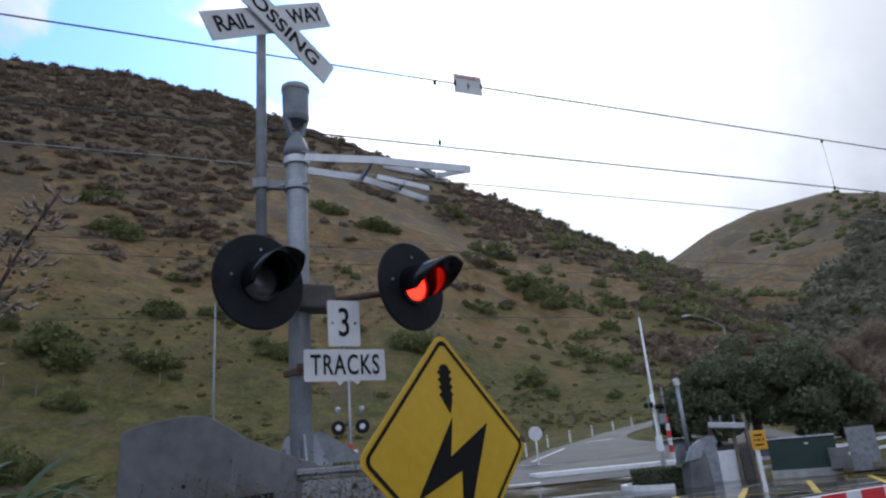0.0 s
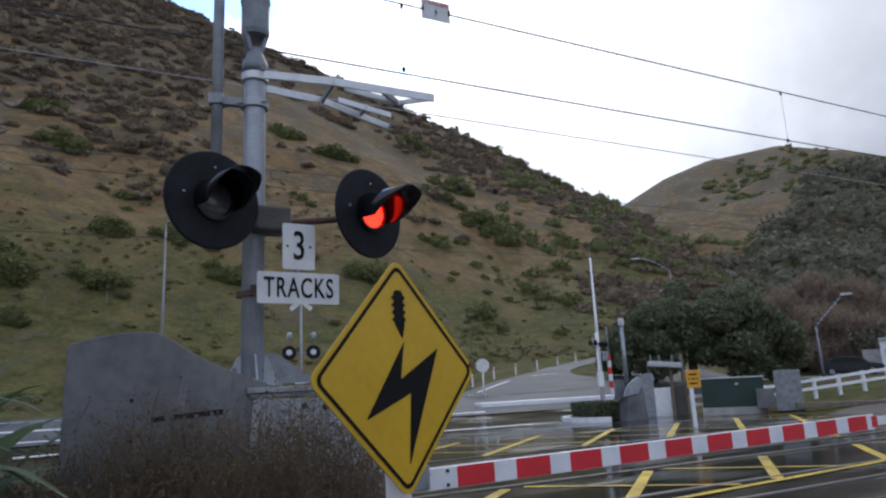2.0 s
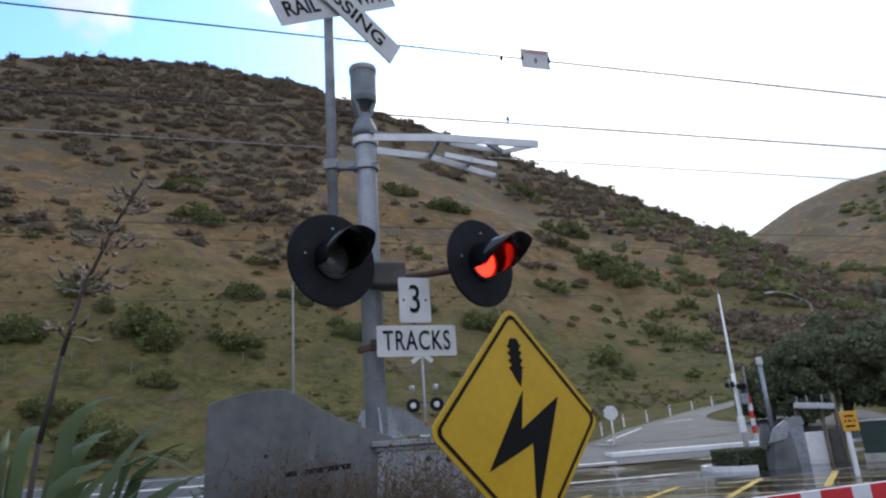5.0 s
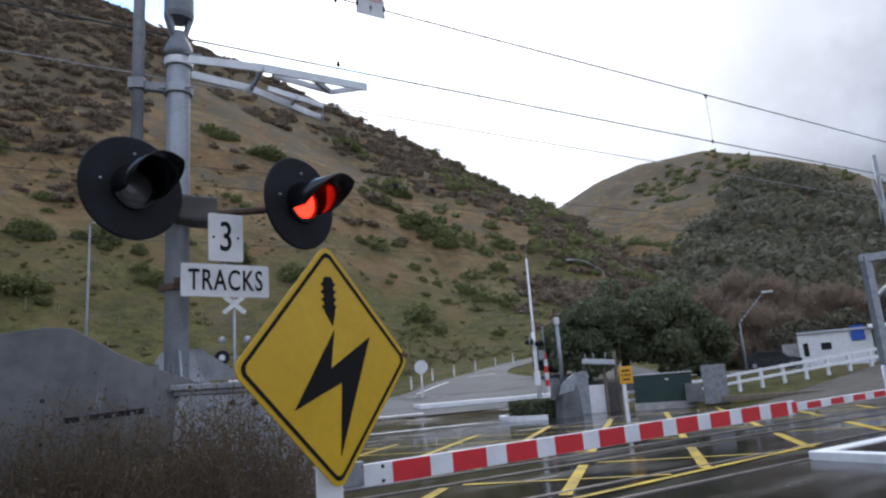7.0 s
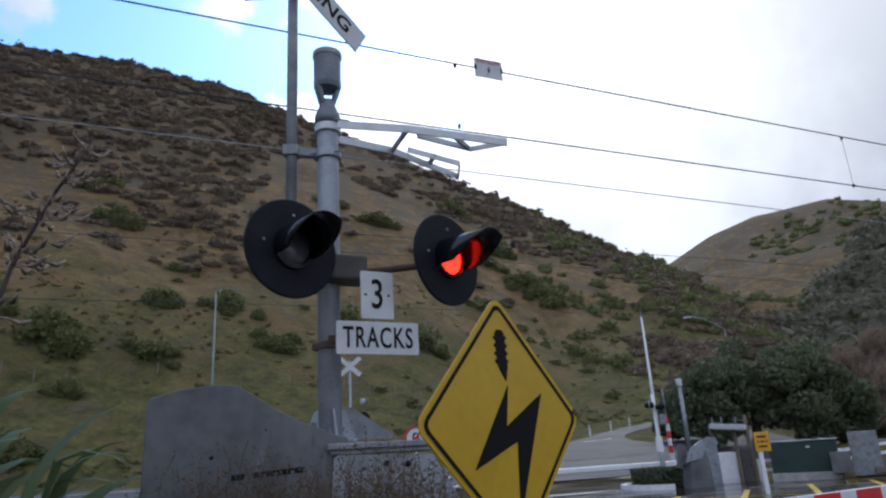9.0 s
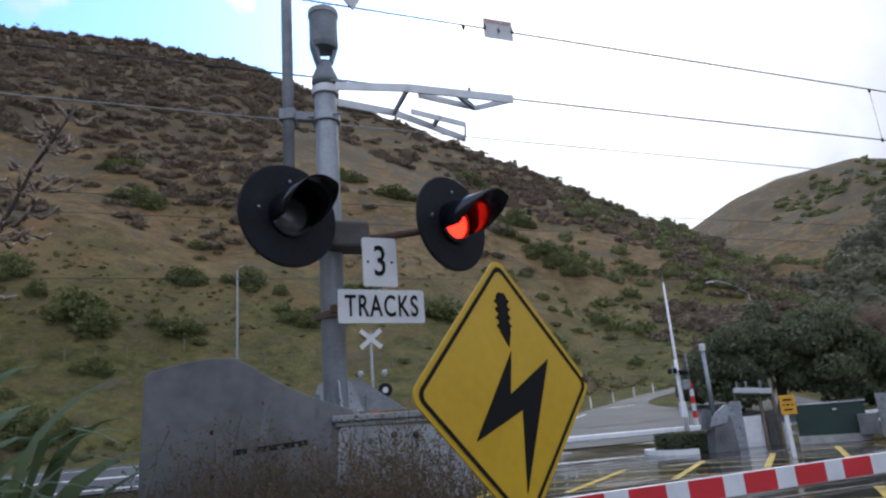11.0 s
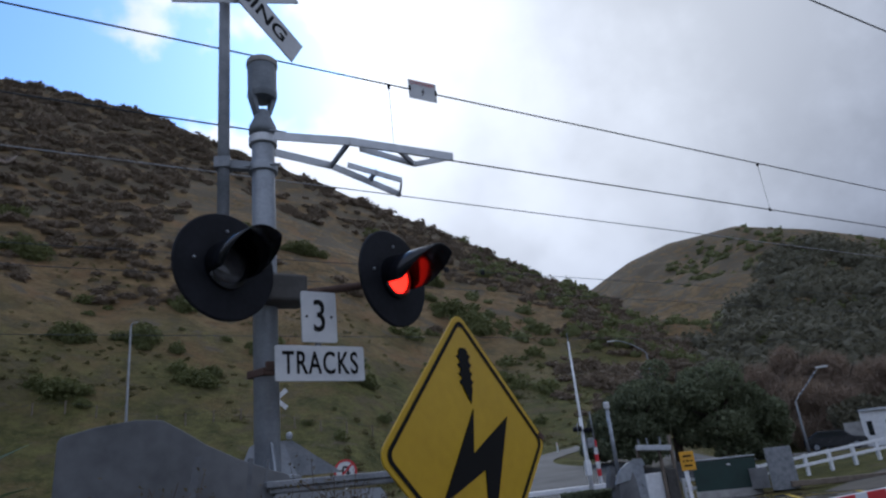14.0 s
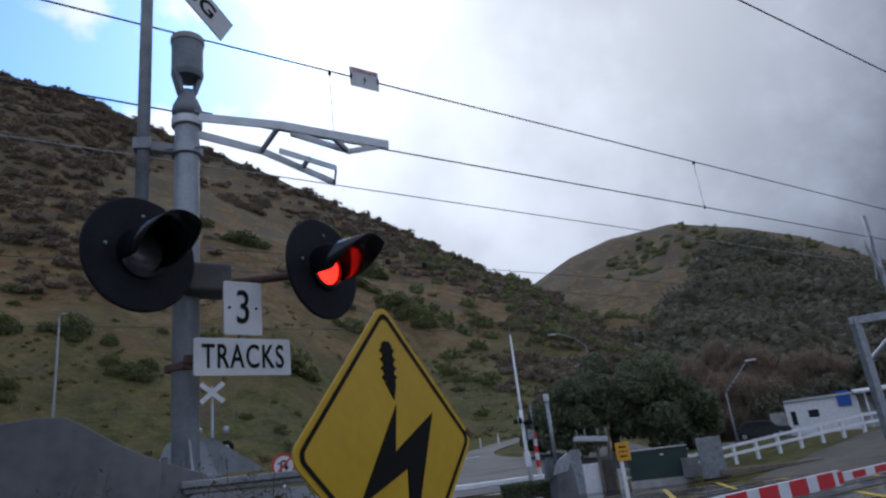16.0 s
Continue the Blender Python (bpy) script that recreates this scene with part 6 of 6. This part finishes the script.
build_tracks()
build_markings()
kerbed_island("traffic_island", 11.45, 15.6, -9.0, 7.08, 0.15, M["asphalt"], "traffic island with white painted kerbs and dark top")
build_wires()
small_signal((-4.4, 28.2), 14, "distant crossing signal with crossed boards and round lamps", back=True)
island_signal()
keep_left()
steel_portal()
road_sign_round()
stop_back()
street_lamp((-16.35, 46), 13.68, 0.11, (0.25, -0.2, 0.1), "slender grey street lamp at the foot of the hill", 0.2)
street_lamp((20.7, 52.1), 9.95, 0.08, (-2.3, 0.6, 1.2), "grey street lamp with a curved arm", 0.3)
street_lamp((29.9, 49.0), 4.9, 0.11, (1.7, -1.1, 2.15), "grey street lamp with a slanting arm", 0.4, False)
far_crossing()
white_fence()
white_building()
marker_posts()
farm_fence()


def parked_car(x, y, turn):
    g = float(ground_height(x, y)) + 0.03
    s = thing("car", (x, y, g), "dark parked hatchback behind the white fence", "car")
    m = pose(x, y, g, 0, 0, turn)
    body = [(-2.05, 0.28), (2.0, 0.26), (2.1, 0.55), (1.95, 0.78), (1.1, 0.92), (0.55, 1.38), (-1.05, 1.44), (-1.75, 1.0), (-2.08, 0.9)]
    part("body", slab(rounded(body, 0.07, 3), 1.7, m, 0.04), M["car_paint"], s, "dark grey painted body")
    for sy in (-0.86, 0.86):
        part("side_window", slab([(1.0, 0.94), (0.5, 1.31), (-0.95, 1.36), (-1.45, 1.0)], 0.012, m @ Matrix.Translation((0, sy, 0))), M["glass"], s)
        for wx in (-1.3, 1.3):
            w = part("wheel", lathe([(0.31, -0.1), (0.32, -0.06), (0.32, 0.06), (0.31, 0.1)], m @ Matrix.Translation((wx, sy * 0.93, 0.32)) @ pose(0, 0, 0, 90), 24), M["black"], s)
            part("rim", lathe([(0.19, -0.108), (0.19, 0.108)], m @ Matrix.Translation((wx, sy * 0.93, 0.32)) @ pose(0, 0, 0, 90), 20), M["galv"], w)
    part("windscreen", slab([(1.12, 0.93), (1.16, 0.93), (0.62, 1.37), (0.58, 1.37)], 1.4, m), M["glass"], s)
    for sy in (-0.65, 0.65):
        part("headlight", boxes(((0.06, 0.3, 0.14), m @ Matrix.Translation((2.06, sy, 0.66))), bevel=0.02), M["sign_white"], s)
    return s


M["car_paint"] = mat("dark_car_paint", (0.03, 0.032, 0.036), 0.25, 0.2, var=0.1)
parked_car(32.9, 50.2, -33)
